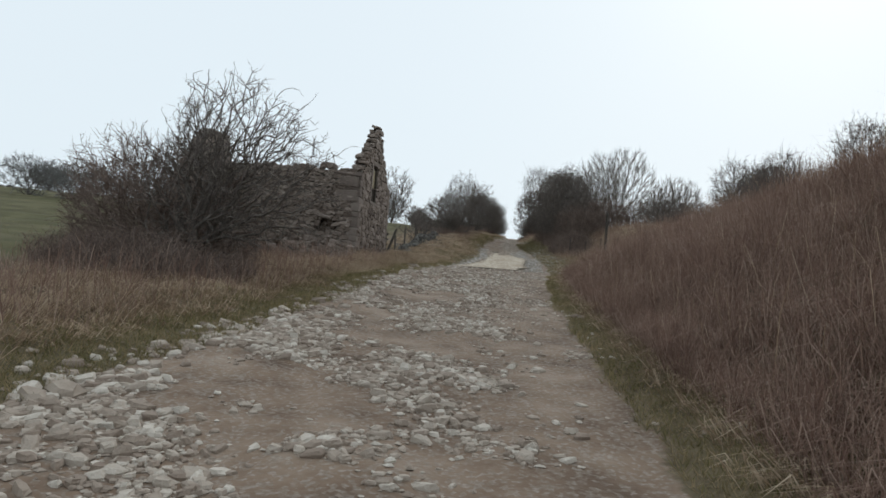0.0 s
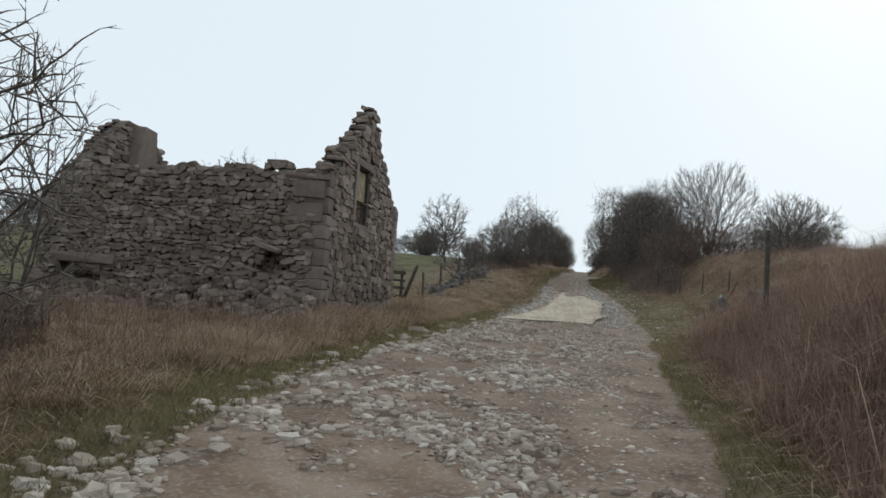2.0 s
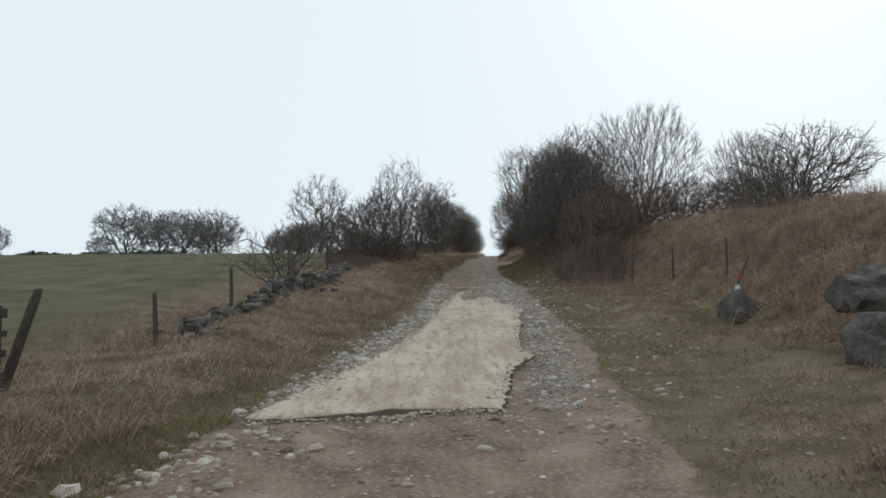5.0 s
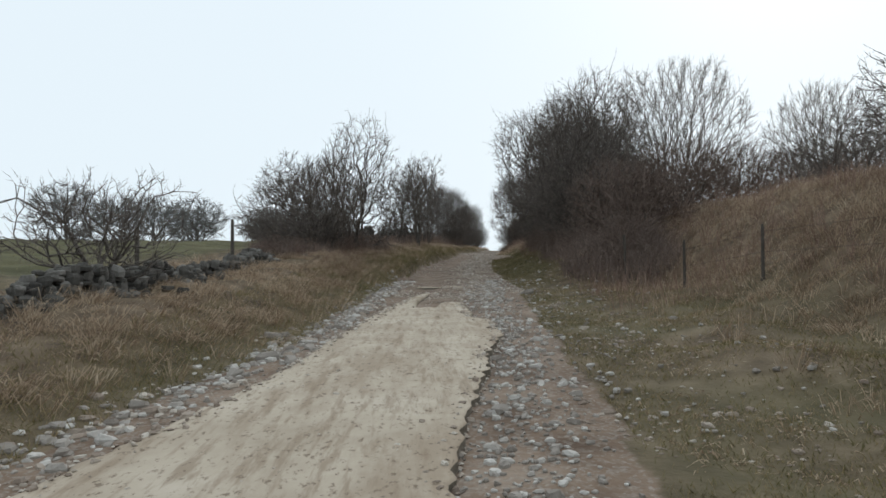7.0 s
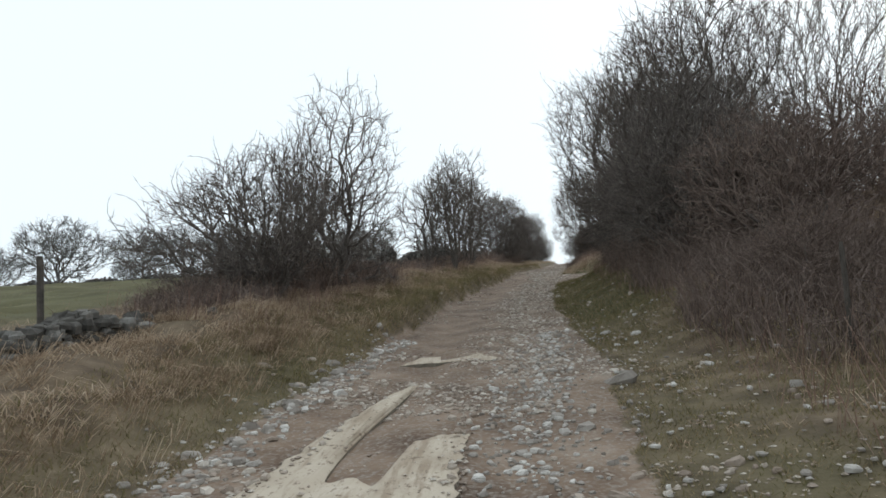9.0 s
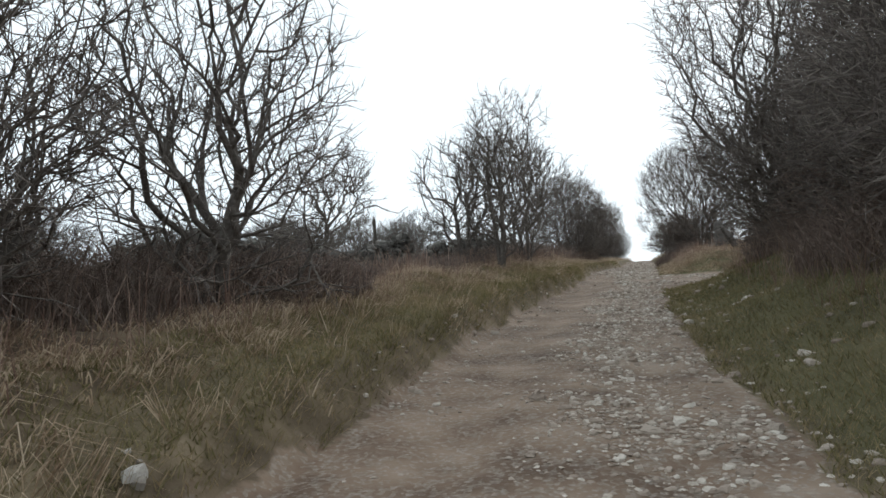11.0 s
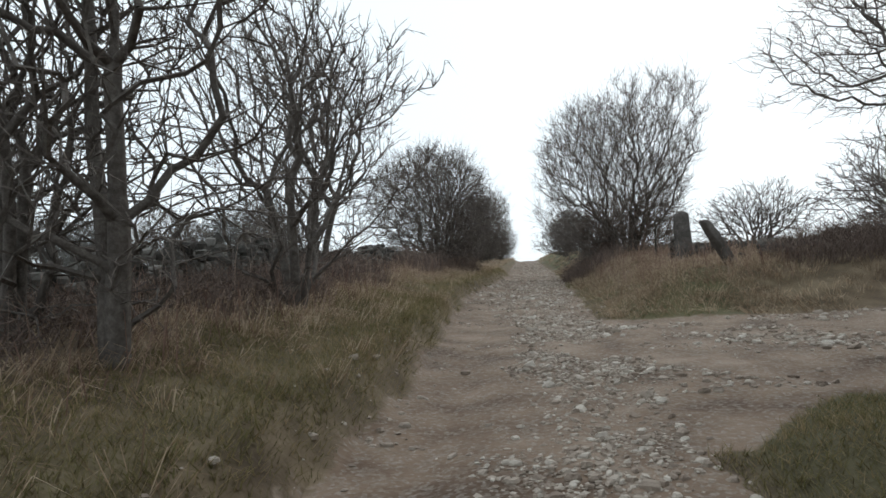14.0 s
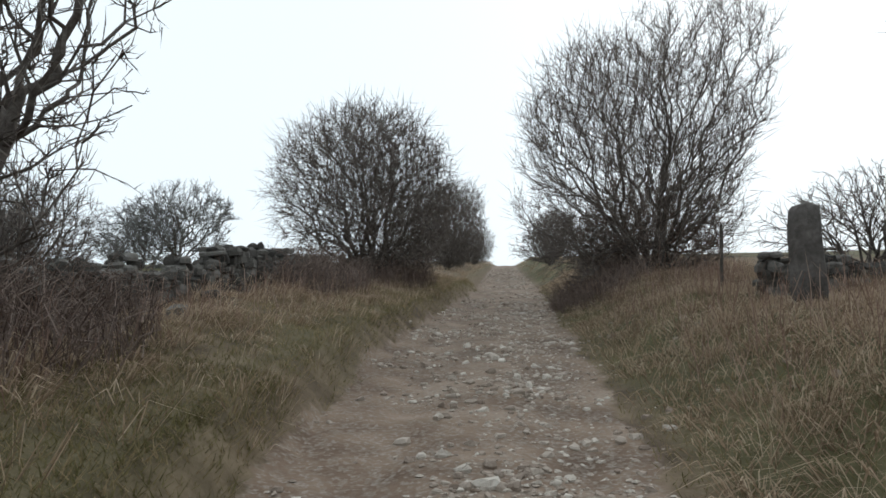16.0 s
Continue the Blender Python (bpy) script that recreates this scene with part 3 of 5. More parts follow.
tree("dead", "hawthorn_tree", -7.2, 90.5, "sparse old hawthorn with a dead top", seed=31, height=7.2, radius=3.0, n=300, limb=1.7, twigs=2.8, cz=0.6, stems=1, spread=0.15, trunk=0.3, crook=0.24, lumpy=0.6, girth=0.22, length=0.5, thick=1.8, shoots=0.6, reach=0.8, rise=0.3)
tree("mound", "hawthorn_bush", 5.6, 102.6, "rounded bare hawthorn beside the track", seed=36, height=5.6, radius=2.75, n=1500, twigs=6.0, lumpy=0.12, square=2.3, shell=0.36, length=0.7, thick=1.3, cz=0.5, stems=6, spread=0.6, trunk=0.15, girth=0.08, pull=0.25)
tree("right_dense", "hawthorn_bush", 10.5, 62.8, "tall dense hawthorn thicket on the track's bank", seed=41, height=6.3, radius=2.25, n=2100, twigs=4.2, lumpy=0.4, reach=0.8, square=2.8, shell=0.34, length=0.5, thick=1.2, cz=0.45, stems=8, spread=0.35, trunk=0.25, girth=0.07)
tree("bush_dense", "hawthorn_bush", 7.0, 112.0, "dense bare hawthorn bush on the grassy verge", turn=40, scale=0.8)
tree("right_dense", "hawthorn_bush", 8.4, 121.0, "dense bare hawthorn bush on the grassy verge", turn=100, scale=0.8)
tree("right_dense", "hawthorn_bush", 9.4, 131.0, "dense bare hawthorn bush on the grassy verge", turn=200, scale=0.85)
tree("bush_dense", "hawthorn_bush", 11.4, 146.0, "dense bare hawthorn bush on the grassy verge", turn=250, scale=1.0)

tree("scrub", "hawthorn_scrub", 11.7, 59.6, "dense low brown thorn scrub covering the bank", category="scrub", group="thorn scrub", twig=M_TWIG_RED)
for x, y, s, a in ((14.4, 61.4, 0.9, 60), (17.0, 62.6, 0.9, 140), (20.0, 63.5, 0.9, 220), (13.4, 65.0, 1.0, 300), (10.8, 56.6, 0.5, 100), (23.5, 64.5, 1.0, 80), (11.6, 67.0, 0.75, 20), (11.9, 71.0, 0.8, 200), (13.0, 75.6, 0.9, 120), (14.6, 71.0, 0.9, 330), (16.5, 77.6, 0.8, 10), (12.6, 62.6, 0.9, 260), (13.0, 73.2, 1.25, 50), (13.6, 77.6, 1.05, 290)):
    tree("scrub", "hawthorn_scrub", x, y, "dense low brown thorn scrub covering the bank", category="scrub", group="thorn scrub", turn=a, scale=s, twig=M_TWIG_RED)
tree("right_dense", "hawthorn_bush", 11.5, 66.4, "tall dense hawthorn thicket on the track's bank", turn=60, scale=0.85)
tree("right_dense", "hawthorn_bush", 12.2, 69.0, "tall dense hawthorn thicket on the track's bank", turn=130, scale=0.95)
tree("right_dense", "hawthorn_bush", 11.1, 73.2, "tall dense hawthorn thicket on the track's bank", turn=250, scale=1.1)
tree("right_dense", "hawthorn_bush", 12.3, 76.5, "tall dense hawthorn thicket on the track's bank", turn=330, scale=0.85)
tree("mound", "hawthorn_bush", 15.4, 76.4, "tall dense hawthorn thicket on the track's bank", turn=20, scale=1.0)
tree("broom", "sycamore_tree", 17.8, 71.5, "pale leafless tree with many upswept stems", seed=45, height=8.6, radius=4.1, n=520, twigs=2.6, cz=0.6, down=3.6, stems=7, spread=0.35, trunk=0.2, pull=0.6, crook=0.08, lumpy=0.15, girth=0.09, rise=0.7, length=0.6, twig=M_TWIG_PALE, thick=1.5)
tree("broom", "sycamore_tree", 20.5, 62.0, "pale leafless tree with many upswept stems", turn=80, scale=0.62, twig=M_TWIG_PALE)
tree("wide_bush", "hawthorn_tree", 15.4, 48.4, "wide bare hawthorn on top of the bank", seed=47, height=2.9, radius=2.5, lean=(0.4, -0.2), n=650, cz=0.55, stems=4, spread=0.5, trunk=0.2, pull=0.4, lumpy=0.3, girth=0.08, thick=1.3)
tree("wide_bush", "hawthorn_tree", 18.5, 56.5, "wide bare hawthorn on top of the bank", turn=150, scale=0.9)
tree("fan", "hawthorn_tree", 13.5, 99.6, "large bare hawthorn with upswept fan of branches", seed=50, height=6.6, radius=3.0, n=1400, twigs=5.2, shell=0.4, cz=0.54, down=4.4, stems=7, spread=0.4, trunk=0.3, pull=0.35, crook=0.12, lumpy=0.5, square=2.0, girth=0.1, rise=0.6, length=0.75, thick=1.2)
tree("bush_dense", "hawthorn_bush", 12.7, 100.8, "low scrub at the foot of a large hawthorn", turn=15, scale=0.5)
tree("scrub", "hawthorn_scrub", 13.7, 100.2, "dense low brown thorn scrub under a large hawthorn", category="scrub", group="thorn scrub", turn=75, scale=0.95, twig=M_TWIG_RED)
tree("bush_dense", "hawthorn_bush", 13.5, 21.0, "small bare bush above the bracken bank", turn=95, scale=0.42)
for x, y, s, a in ((9.2, 12.6, 0.4, 10), (9.9, 16.2, 0.45, 130), (9.4, 19.4, 0.42, 250), (11.2, 23.6, 0.5, 320), (8.8, 9.6, 0.36, 60), (10.8, 25.5, 0.6, 200), (12.6, 27.0, 0.6, 90)):
    tree("bush_dense", "hawthorn_bush", x, y, "small bare bush above the bracken bank", turn=a, scale=s)
tree("bush_dense", "hawthorn_bush", 12.0, 14.0, "small bare bush above the bracken bank", turn=195, scale=0.3)
tree("bush_dense", "hawthorn_bush", 15.0, 124.0, "dense bare hawthorn bush on the grassy verge", turn=300, scale=0.8)
tree("mound", "hawthorn_bush", 18.6, 142.0, "dense bare hawthorn bush on the grassy verge", turn=310, scale=0.8)
tree("wide_bush", "hawthorn_bush", 18.9, 89.8, "straggling bare bush behind a tumbled stone wall", turn=60, scale=1.1)
tree("gate_tree", "hawthorn_tree", 20.2, 89.2, "tall old bare hawthorn beyond the tumbled gateway wall", seed=53, height=10.0, radius=3.9, lean=(-0.5, 0), n=1000, twigs=3.4, cz=0.68, down=2.4, stems=1, spread=0.2, trunk=0.42, crook=0.24, lumpy=0.4, girth=0.24, length=0.5, limb=1.25, reach=0.8)
tree("wide_bush", "hawthorn_bush", 16.6, 95.0, "straggling bare bush behind a tumbled stone wall", turn=310, scale=0.8)
tree("wide_bush", "hawthorn_bush", 17.6, 86.9, "straggling bare bush behind a tumbled stone wall", turn=200, scale=0.75)

# pasture trees, with the haze of distance painted into their twigs
FAR = dict(limb=1.9, seed=60, height=6.4, radius=4.2, n=420, twigs=3.0, cz=0.58, stems=1, spread=0.3, trunk=0.2, girth=0.16, lumpy=0.3, length=0.8, thick=3.6, twig=M_TWIG_FAR_HAZE)
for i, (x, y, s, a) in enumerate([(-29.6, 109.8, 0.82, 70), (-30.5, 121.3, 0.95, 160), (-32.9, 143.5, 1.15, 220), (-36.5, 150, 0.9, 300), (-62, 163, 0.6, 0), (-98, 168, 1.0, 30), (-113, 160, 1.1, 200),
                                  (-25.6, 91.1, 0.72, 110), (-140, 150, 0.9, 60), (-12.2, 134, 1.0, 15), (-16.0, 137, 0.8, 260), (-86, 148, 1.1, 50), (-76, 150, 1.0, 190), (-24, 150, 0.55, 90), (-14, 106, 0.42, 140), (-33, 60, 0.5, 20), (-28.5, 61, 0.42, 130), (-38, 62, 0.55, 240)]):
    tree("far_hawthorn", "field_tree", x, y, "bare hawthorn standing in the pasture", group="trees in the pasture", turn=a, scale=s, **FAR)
for x, y, s, a in [(-9.5, 95, 0.85, 0), (-9.0, 90, 0.8, 90), (-4.5, 97, 0.8, 180), (-3.0, 84, 0.6, 30), (0.8, 92, 0.6, 260)]:
    tree("bush_dense", "hawthorn_bush", x, y, "scrubby bare hawthorn behind the stone wall", turn=a, scale=s)

# ---- stones ----


def turned(v, a):
    c, s = np.cos(a), np.sin(a)
    return np.stack([v[..., 0] * c - v[..., 1] * s, v[..., 0] * s + v[..., 1] * c, v[..., 2]], -1)


def stones_mesh(name, P, S, seed, material, tilt=0.22):
    """Many broken angular stones in one mesh, each an uneven prism with a tilted, chipped top: P places, S sizes (n, 3)."""
    rng = np.random.default_rng(seed)
    n, k = len(P), 6
    a = (np.arange(k) + rng.uniform(-0.36, 0.36, (n, k))) * 2 * np.pi / k
    ring = np.stack([np.cos(a), np.sin(a)], -1) * rng.uniform(0.72, 1.15, (n, k, 1)) * 0.5
    low = np.concatenate([ring * rng.uniform(0.75, 1.0, (n, 1, 1)), np.full((n, k, 1), -0.5)], 2)
    mid = np.concatenate([ring, rng.uniform(-0.12, 0.22, (n, k, 1))], 2)
    top = np.concatenate([ring * rng.uniform(0.45, 0.9, (n, k, 1)) + rng.uniform(-0.06, 0.06, (n, 1, 2)), rng.uniform(0.36, 0.52, (n, k, 1))], 2)
    slope = rng.normal(0, tilt, (n, 1, 2))
    top[..., 2:] += (top[..., :2] * slope).sum(-1, keepdims=True)
    v = np.concatenate([low, mid, top], 1) * S[:, None]
    lean = rng.normal(0, tilt * 0.6, (n, 1))
    v = np.stack([v[..., 0] * np.cos(lean) - v[..., 2] * np.sin(lean), v[..., 1], v[..., 0] * np.sin(lean) + v[..., 2] * np.cos(lean)], -1)
    v = turned(v, rng.uniform(0, 6.28, (n, 1))) + P[:, None]
    f = [(2 * k, 2 * k + i, 2 * k + i + 1) for i in range(1, k - 1)] + [(0, i + 1, i) for i in range(1, k - 1)]
    for r in (0, k):
        for i in range(k):
            j = (i + 1) % k
            f += [(r + i, r + j, r + k + j), (r + i, r + k + j, r + k + i)]
    f = (np.array(f)[None] + (np.arange(n) * 3 * k)[:, None, None]).reshape(-1, 3)
    return mesh_from(name, v.reshape(-1, 3), f, material)


OCT_V = np.array([(1, 0.1, 0), (-1, -0.1, 0), (0.15, 1, 0.1), (-0.1, -1, 0), (0.25, 0.2, 0.8), (-0.35, -0.15, 0.75), (0, 0, -0.8)])
OCT_F = np.array([(0, 2, 4), (2, 5, 4), (2, 1, 5), (1, 3, 5), (3, 4, 5), (3, 0, 4), (2, 0, 6), (1, 2, 6), (3, 1, 6), (0, 3, 6)])


def chips_mesh(name, P, S, seed, material):
    """Small sharp chips in one mesh."""
    rng = np.random.default_rng(seed)
    n = len(P)
    v = OCT_V[None] * (1 + rng.uniform(-0.35, 0.35, (n, 7, 3))) * S[:, None] * 0.58
    v = turned(v, rng.uniform(0, 6.28, (n, 1))) + P[:, None]
    f = (OCT_F[None] + (np.arange(n) * 7)[:, None, None]).reshape(-1, 3)
    return mesh_from(name, v.reshape(-1, 3), f, material)


def single_stones(parent, name, P, S, seed, material, shapes=10):
    rng = np.random.default_rng(seed)
    kinds = []
    for k in range(shapes):
        kinds.append(stones_mesh(name, np.zeros((1, 3)), np.array([[1, 1, 1.0]]), seed + k, material))
    for p, s in zip(P, S):
        ob = new(name, kinds[int(rng.integers(shapes))])
        ob.parent = parent
        ob.matrix_basis = pose(*p, rng.uniform(-9, 9), rng.uniform(-9, 9), rng.uniform(0, 360)) @ Matrix.Diagonal((*s, 1))


SLAB_L = ([33.4, 36, 39, 42.1, 43.5, 46.4, 49.2, 52, 54, 56], [0.3, 0.92, 1.7, 2.45, 2.72, 2.95, 3.27, 3.65, 4.0, 4.3])
SLAB_R = ([33.4, 35.5, 37.2, 38.3, 39.3, 41, 42.4, 43.8, 46, 47.9, 48.4, 50, 52, 54], [3.5, 3.9, 4.15, 4.75, 4.6, 4.8, 5.05, 5.2, 5.62, 5.58, 5.28, 5.25, 5.22, 5.3])


def slab_inside(x, y):
    """1 on the concrete slab."""
    return (x > np.interp(y, *SLAB_L) + 0.1) & (x < np.interp(y, *SLAB_R) - 0.05) & (y < 52.4) & (y > 34.0 + 0.1 * x)


def scatter_track(n, seed, y0, y1, size, side, vary=0.5):
    rng = np.random.default_rng(seed)
    y = rng.uniform(y0, y1, n * 4)
    u = rng.random(n * 4)
    if side == "all":
        x = edge_l(y) + (edge_r(y) - edge_l(y)) * u
    elif side == "left":
        x = edge_l(y) + rng.normal(0.35, 0.45, n * 4)
    elif side == "right":
        x = edge_r(y) + rng.normal(0.5, 0.9, n * 4)
    elif side == "branch":
        x = 8.0 + u * 9
        y = 81.5 + rng.uniform(-2.8, 2.8, n * 4)
    w = (x - edge_l(y)) / (edge_r(y) - edge_l(y))
    patch = wob(x, y, 1.1, 4) + 0.7 * wob(x, y, 0.4, 9) + rng.normal(0, 0.3, n * 4) - (0.9 * step(0.66, 0.8, w) * step(34, 30, y) if side == "all" else 0) - (1.1 * step(0.5, 0.36, w) * step(54, 58, y) * step(92, 84, y) if side == "all" else 0)
    keep = (patch > 0.16) & ~slab_inside(x, y) & ((np.abs(y - 32) > 2.2) | (rng.random(n * 4) < 0.25))
    x, y = x[keep][:n], y[keep][:n]
    s = np.minimum(size * 0.85 * np.exp(rng.normal(0, vary, len(x))), 0.17)
    S = np.stack([s * rng.uniform(0.9, 1.6, len(x)), s * rng.uniform(0.7, 1.1, len(x)), s * rng.uniform(0.35, 0.65, len(x))], 1)
    P = np.stack([x, y, land(x, y) + S[:, 2] * 0.12], 1)
    return P, S


sets = [scatter_track(4000, 15, 1, 13, 0.055, "all"), scatter_track(12500, 1, 1, 34, 0.05, "all"), scatter_track(1900, 2, 1, 31, 0.1, "left"), scatter_track(900, 16, 0, 12, 0.13, "all", 0.35), scatter_track(900, 17, 15, 27, 0.13, "all", 0.35), scatter_track(450, 22, 84, 106, 0.12, "all", 0.35), scatter_track(9500, 3, 53, 86, 0.042, "all"), scatter_track(5500, 4, 82, 150, 0.048, "all"),
        scatter_track(700, 5, 30, 58, 0.07, "left"), scatter_track(1700, 6, 33, 60, 0.042, "right"), scatter_track(3200, 7, 78, 85, 0.055, "branch"), scatter_track(220, 8, 60, 110, 0.05, "left"),
        scatter_track(400, 9, 5, 34, 0.07, "right"), scatter_track(300, 10, 60, 76, 0.07, "right"), scatter_track(200, 14, 86, 110, 0.07, "right")]
rng = np.random.default_rng(13)
cy_, cu_ = rng.uniform(34.5, 52, 420), rng.random(420) ** 0.8
cx_ = np.interp(cy_, *SLAB_L) + 0.15 + cu_ * (np.interp(cy_, *SLAB_R) - np.interp(cy_, *SLAB_L) - 0.3)
cs_ = 0.02 * np.exp(rng.normal(0, 0.5, 420))
sets.append((np.stack([cx_, cy_, road_z(cy_) + 0.052], 1), np.stack([cs_ * 1.2, cs_, cs_ * 0.6], 1)))
rng = np.random.default_rng(18)
wy_ = rng.uniform(34, 53.5, 1500)
wx_ = np.where(rng.random(1500) < 0.6, np.interp(wy_, *SLAB_L) + np.abs(rng.normal(0, 0.14, 1500)) - 0.05, np.interp(wy_, *SLAB_R) - np.abs(rng.normal(0, 0.12, 1500)) + 0.05)
fy_ = rng.uniform(0, 1, 500)
wx_, wy_ = np.concatenate([wx_, 0.5 + 3.2 * fy_]), np.concatenate([wy_, 33.8 + 0.1 * (0.5 + 3.2 * fy_) - np.abs(rng.normal(0, 0.15, 500))])
ws_ = 0.036 * np.exp(rng.normal(0, 0.45, 2000))
sets.append((np.stack([wx_, wy_, np.where(slab_inside(wx_, wy_), road_z(wy_) + 0.055, land(wx_, wy_) + 0.015)], 1), np.stack([ws_ * 1.2, ws_, ws_ * 0.7], 1)))
rng = np.random.default_rng(19)
vy_ = rng.uniform(40, 60, 520)
vx_ = edge_r(vy_) + 0.1 + 2.6 * rng.random(520) ** 2.2
vs_ = 0.029 * np.exp(rng.normal(0, 0.6, 520))
clean = (np.stack([vx_, vy_, land(vx_, vy_) + 0.025], 1), np.stack([vs_ * 1.7, vs_, vs_ * 0.55], 1))
rng = np.random.default_rng(12)
gy = rng.uniform(34, 60, 2600)
gx = np.interp(gy, [34, 40, 45, 53, 60], [4.4, 5.2, 5.75, 5.9, 6.6]) + rng.normal(0, 0.33, 2600)
ok = ~slab_inside(gx, gy)
gs = 0.045 * np.exp(rng.normal(0, 0.45, ok.sum()))
pale = [(np.stack([gx[ok], gy[ok], land(gx[ok], gy[ok]) + 0.008], 1), np.stack([gs * 1.3, gs, gs * 0.55], 1))]
for y0, y1, m, off, sz, seed in ((3, 33, 620, 0.0, 0.085, 71), (34, 60, 1700, 0.12, 0.06, 72), (62, 82, 260, 0.0, 0.045, 73)):
    rng = np.random.default_rng(seed)
    ey_ = rng.uniform(y0, y1, m)
    ex_ = edge_l(ey_) + off + rng.normal(0, 0.24, m)
    es_ = sz * np.exp(rng.normal(0, 0.5, m))
    ok = ~slab_inside(ex_, ey_)
    (pale if y0 == 34 else sets).append((np.stack([ex_, ey_, land(ex_, ey_) + es_ * 0.05], 1)[ok], np.stack([es_ * 1.3, es_, es_ * 0.55], 1)[ok]))
for y0, y1, m, seed in ((55, 79, 4200, 61), (12, 30, 2600, 62), (84, 104, 2200, 63)):
    rng = np.random.default_rng(seed)
    by_ = rng.uniform(y0, y1, m)
    bx_ = edge_l(by_) + (edge_r(by_) - edge_l(by_)) * np.clip(rng.normal(0.74, 0.14, m), 0.4, 1.05)
    bs_ = 0.043 * np.exp(rng.normal(0, 0.4, m))
    sets.append((np.stack([bx_, by_, land(bx_, by_) - bs_ * 0.05], 1), np.stack([bs_ * 1.2, bs_, bs_ * 0.6], 1)))
P_all, S_all = np.concatenate([s[0] for s in sets]), np.concatenate([s[1] for s in sets])
large = S_all[:, 0] > 0.075
tagged(part("gravel", chips_mesh("gravel", P_all[~large], S_all[~large], 20, M_LIME_I), None, road, "loose pale limestone gravel"), kind="stuff")
tagged(part("loose_rubble", stones_mesh("loose_rubble", P_all[large], S_all[large], 21, M_LIME_I), None, road, "loose pale limestone rubble"), kind="stuff")

P_pale, S_pale = np.concatenate([p[0] for p in pale]), np.concatenate([p[1] for p in pale])
tagged(part("pale_gravel", stones_mesh("pale_gravel", P_pale, S_pale, 26, M_LIME_CLEAN), None, road, "pale crushed limestone along the slab's edges"), kind="stuff")
tagged(part("verge_stones", stones_mesh("verge_stones", *clean, 25, M_LIME_CLEAN), None, ground, "clean white stones strewn over the turf"), kind="stuff")

# concrete slab laid in the track, its broken edges standing proud
def slab_plate(name, left, right, y0, y1, nu, nv, rise, sink, label, tail=0.0, notch=0.5):
    """A worn plate of concrete between two edge lines, broken round its rim and dipping under the dirt at its far end."""
    U, V = np.meshgrid(np.linspace(0, 1, nu), np.linspace(0, 1, nv))
    xa = np.interp(y0, *left) + U * (np.interp(y0, *right) - np.interp(y0, *left))
    beg = y0 + 0.1 * xa + wob(xa, xa * 0, 0.6, 2) * 0.14 + wob(xa, xa * 0, 0.13, 3) * 0.09
    end = y1 + tail * step(0.3, 0.2, U) - notch * step(0.24, 0.34, U) * step(0.68, 0.6, U) + wob(xa, xa * 0, 0.3, 3) * 0.3 + wob(xa, xa * 0, 0.13, 5) * 0.12
    SY = beg + (end - beg) * V
    ea, eb = np.interp(SY, *left), np.interp(SY, *right)
    da = wob(SY, SY * 0, 0.6, 1) * 0.03 + wob(SY, SY * 0, 0.11, 4) * 0.05
    db = wob(SY, SY * 0, 0.45, 6) * 0.04 + wob(SY, SY * 0, 0.1, 2) * 0.06
    SX = ea + (eb - ea) * U + da * np.exp(-U * (eb - ea) / 0.2) + db * np.exp(-(1 - U) * (eb - ea) / 0.2)
    edge_in = np.minimum(np.minimum(U, 1 - U) * (eb - ea), V * (end - beg))
    SZ = road_z(SY) + rise - 0.015 * np.exp(-edge_in / 0.04) - sink * np.exp(-(1 - V) * (y1 - y0) / 0.8) - 0.5 * rise * np.exp(-U * (eb - ea) / 0.12) + wob(SX, SY, 0.25, 2) * 0.002
    grid = np.arange(nu * nv).reshape(nv, nu)
    tq = np.stack([grid[:-1, :-1], grid[:-1, 1:], grid[1:, 1:], grid[1:, :-1]], -1).reshape(-1, 4)
    rim = np.concatenate([grid[0, :], grid[1:, -1], grid[-1, -2::-1], grid[-2:0:-1, 0]])
    tv = np.stack([SX.ravel(), SY.ravel(), SZ.ravel()], 1)
    lv = tv[rim] - np.array([0, 0, 0.3])
    nr = len(rim)
    k = np.arange(nr)
    rq = np.stack([rim[k], nu * nv + k, nu * nv + (k + 1) % nr, rim[(k + 1) % nr]], 1)
    me = mesh_from(name, np.concatenate([tv, lv]), np.concatenate([tq, rq]), M_CONCRETE, True)
    me.materials.append(M_CONCRETE_EDGE)
    me.polygons.foreach_set("material_index", np.array([0] * len(tq) + [1] * nr, np.int32))
    me.polygons.foreach_set("use_smooth", np.array([True] * len(tq) + [False] * nr))
    return tagged(new(name, me), label, "concrete slab", kind="structure")


slab_plate("concrete_slab", SLAB_L, SLAB_R, 33.75, 52.2, 60, 190, 0.055, 0.07, "pale worn concrete slab with broken edges in the track", 2.6, 1.2)
slab_plate("broken_slab", ([55, 60], [3.6, 4.5]), ([55, 60], [5.3, 5.9]), 56.2, 58.1, 26, 24, 0.045, 0.14, "half-buried broken concrete slab crossing the track")

# ---- the ruined barn ----
BARN = (-3.36, 25.4)
BARN_TURN = 6.8          # degrees by which its gable leans off the line of y, clockwise
bz = 2.45
barn = thing("stone_barn", (BARN[0], BARN[1], bz), "roofless ruined stone barn with broken gables", "ruin", turn=-BARN_TURN)
# its own axes: -x along the long wall, +y along the gable, z up from the footing
LEN, WID, THICK, GTHICK = 7.5, 5.5, 0.55, 0.4


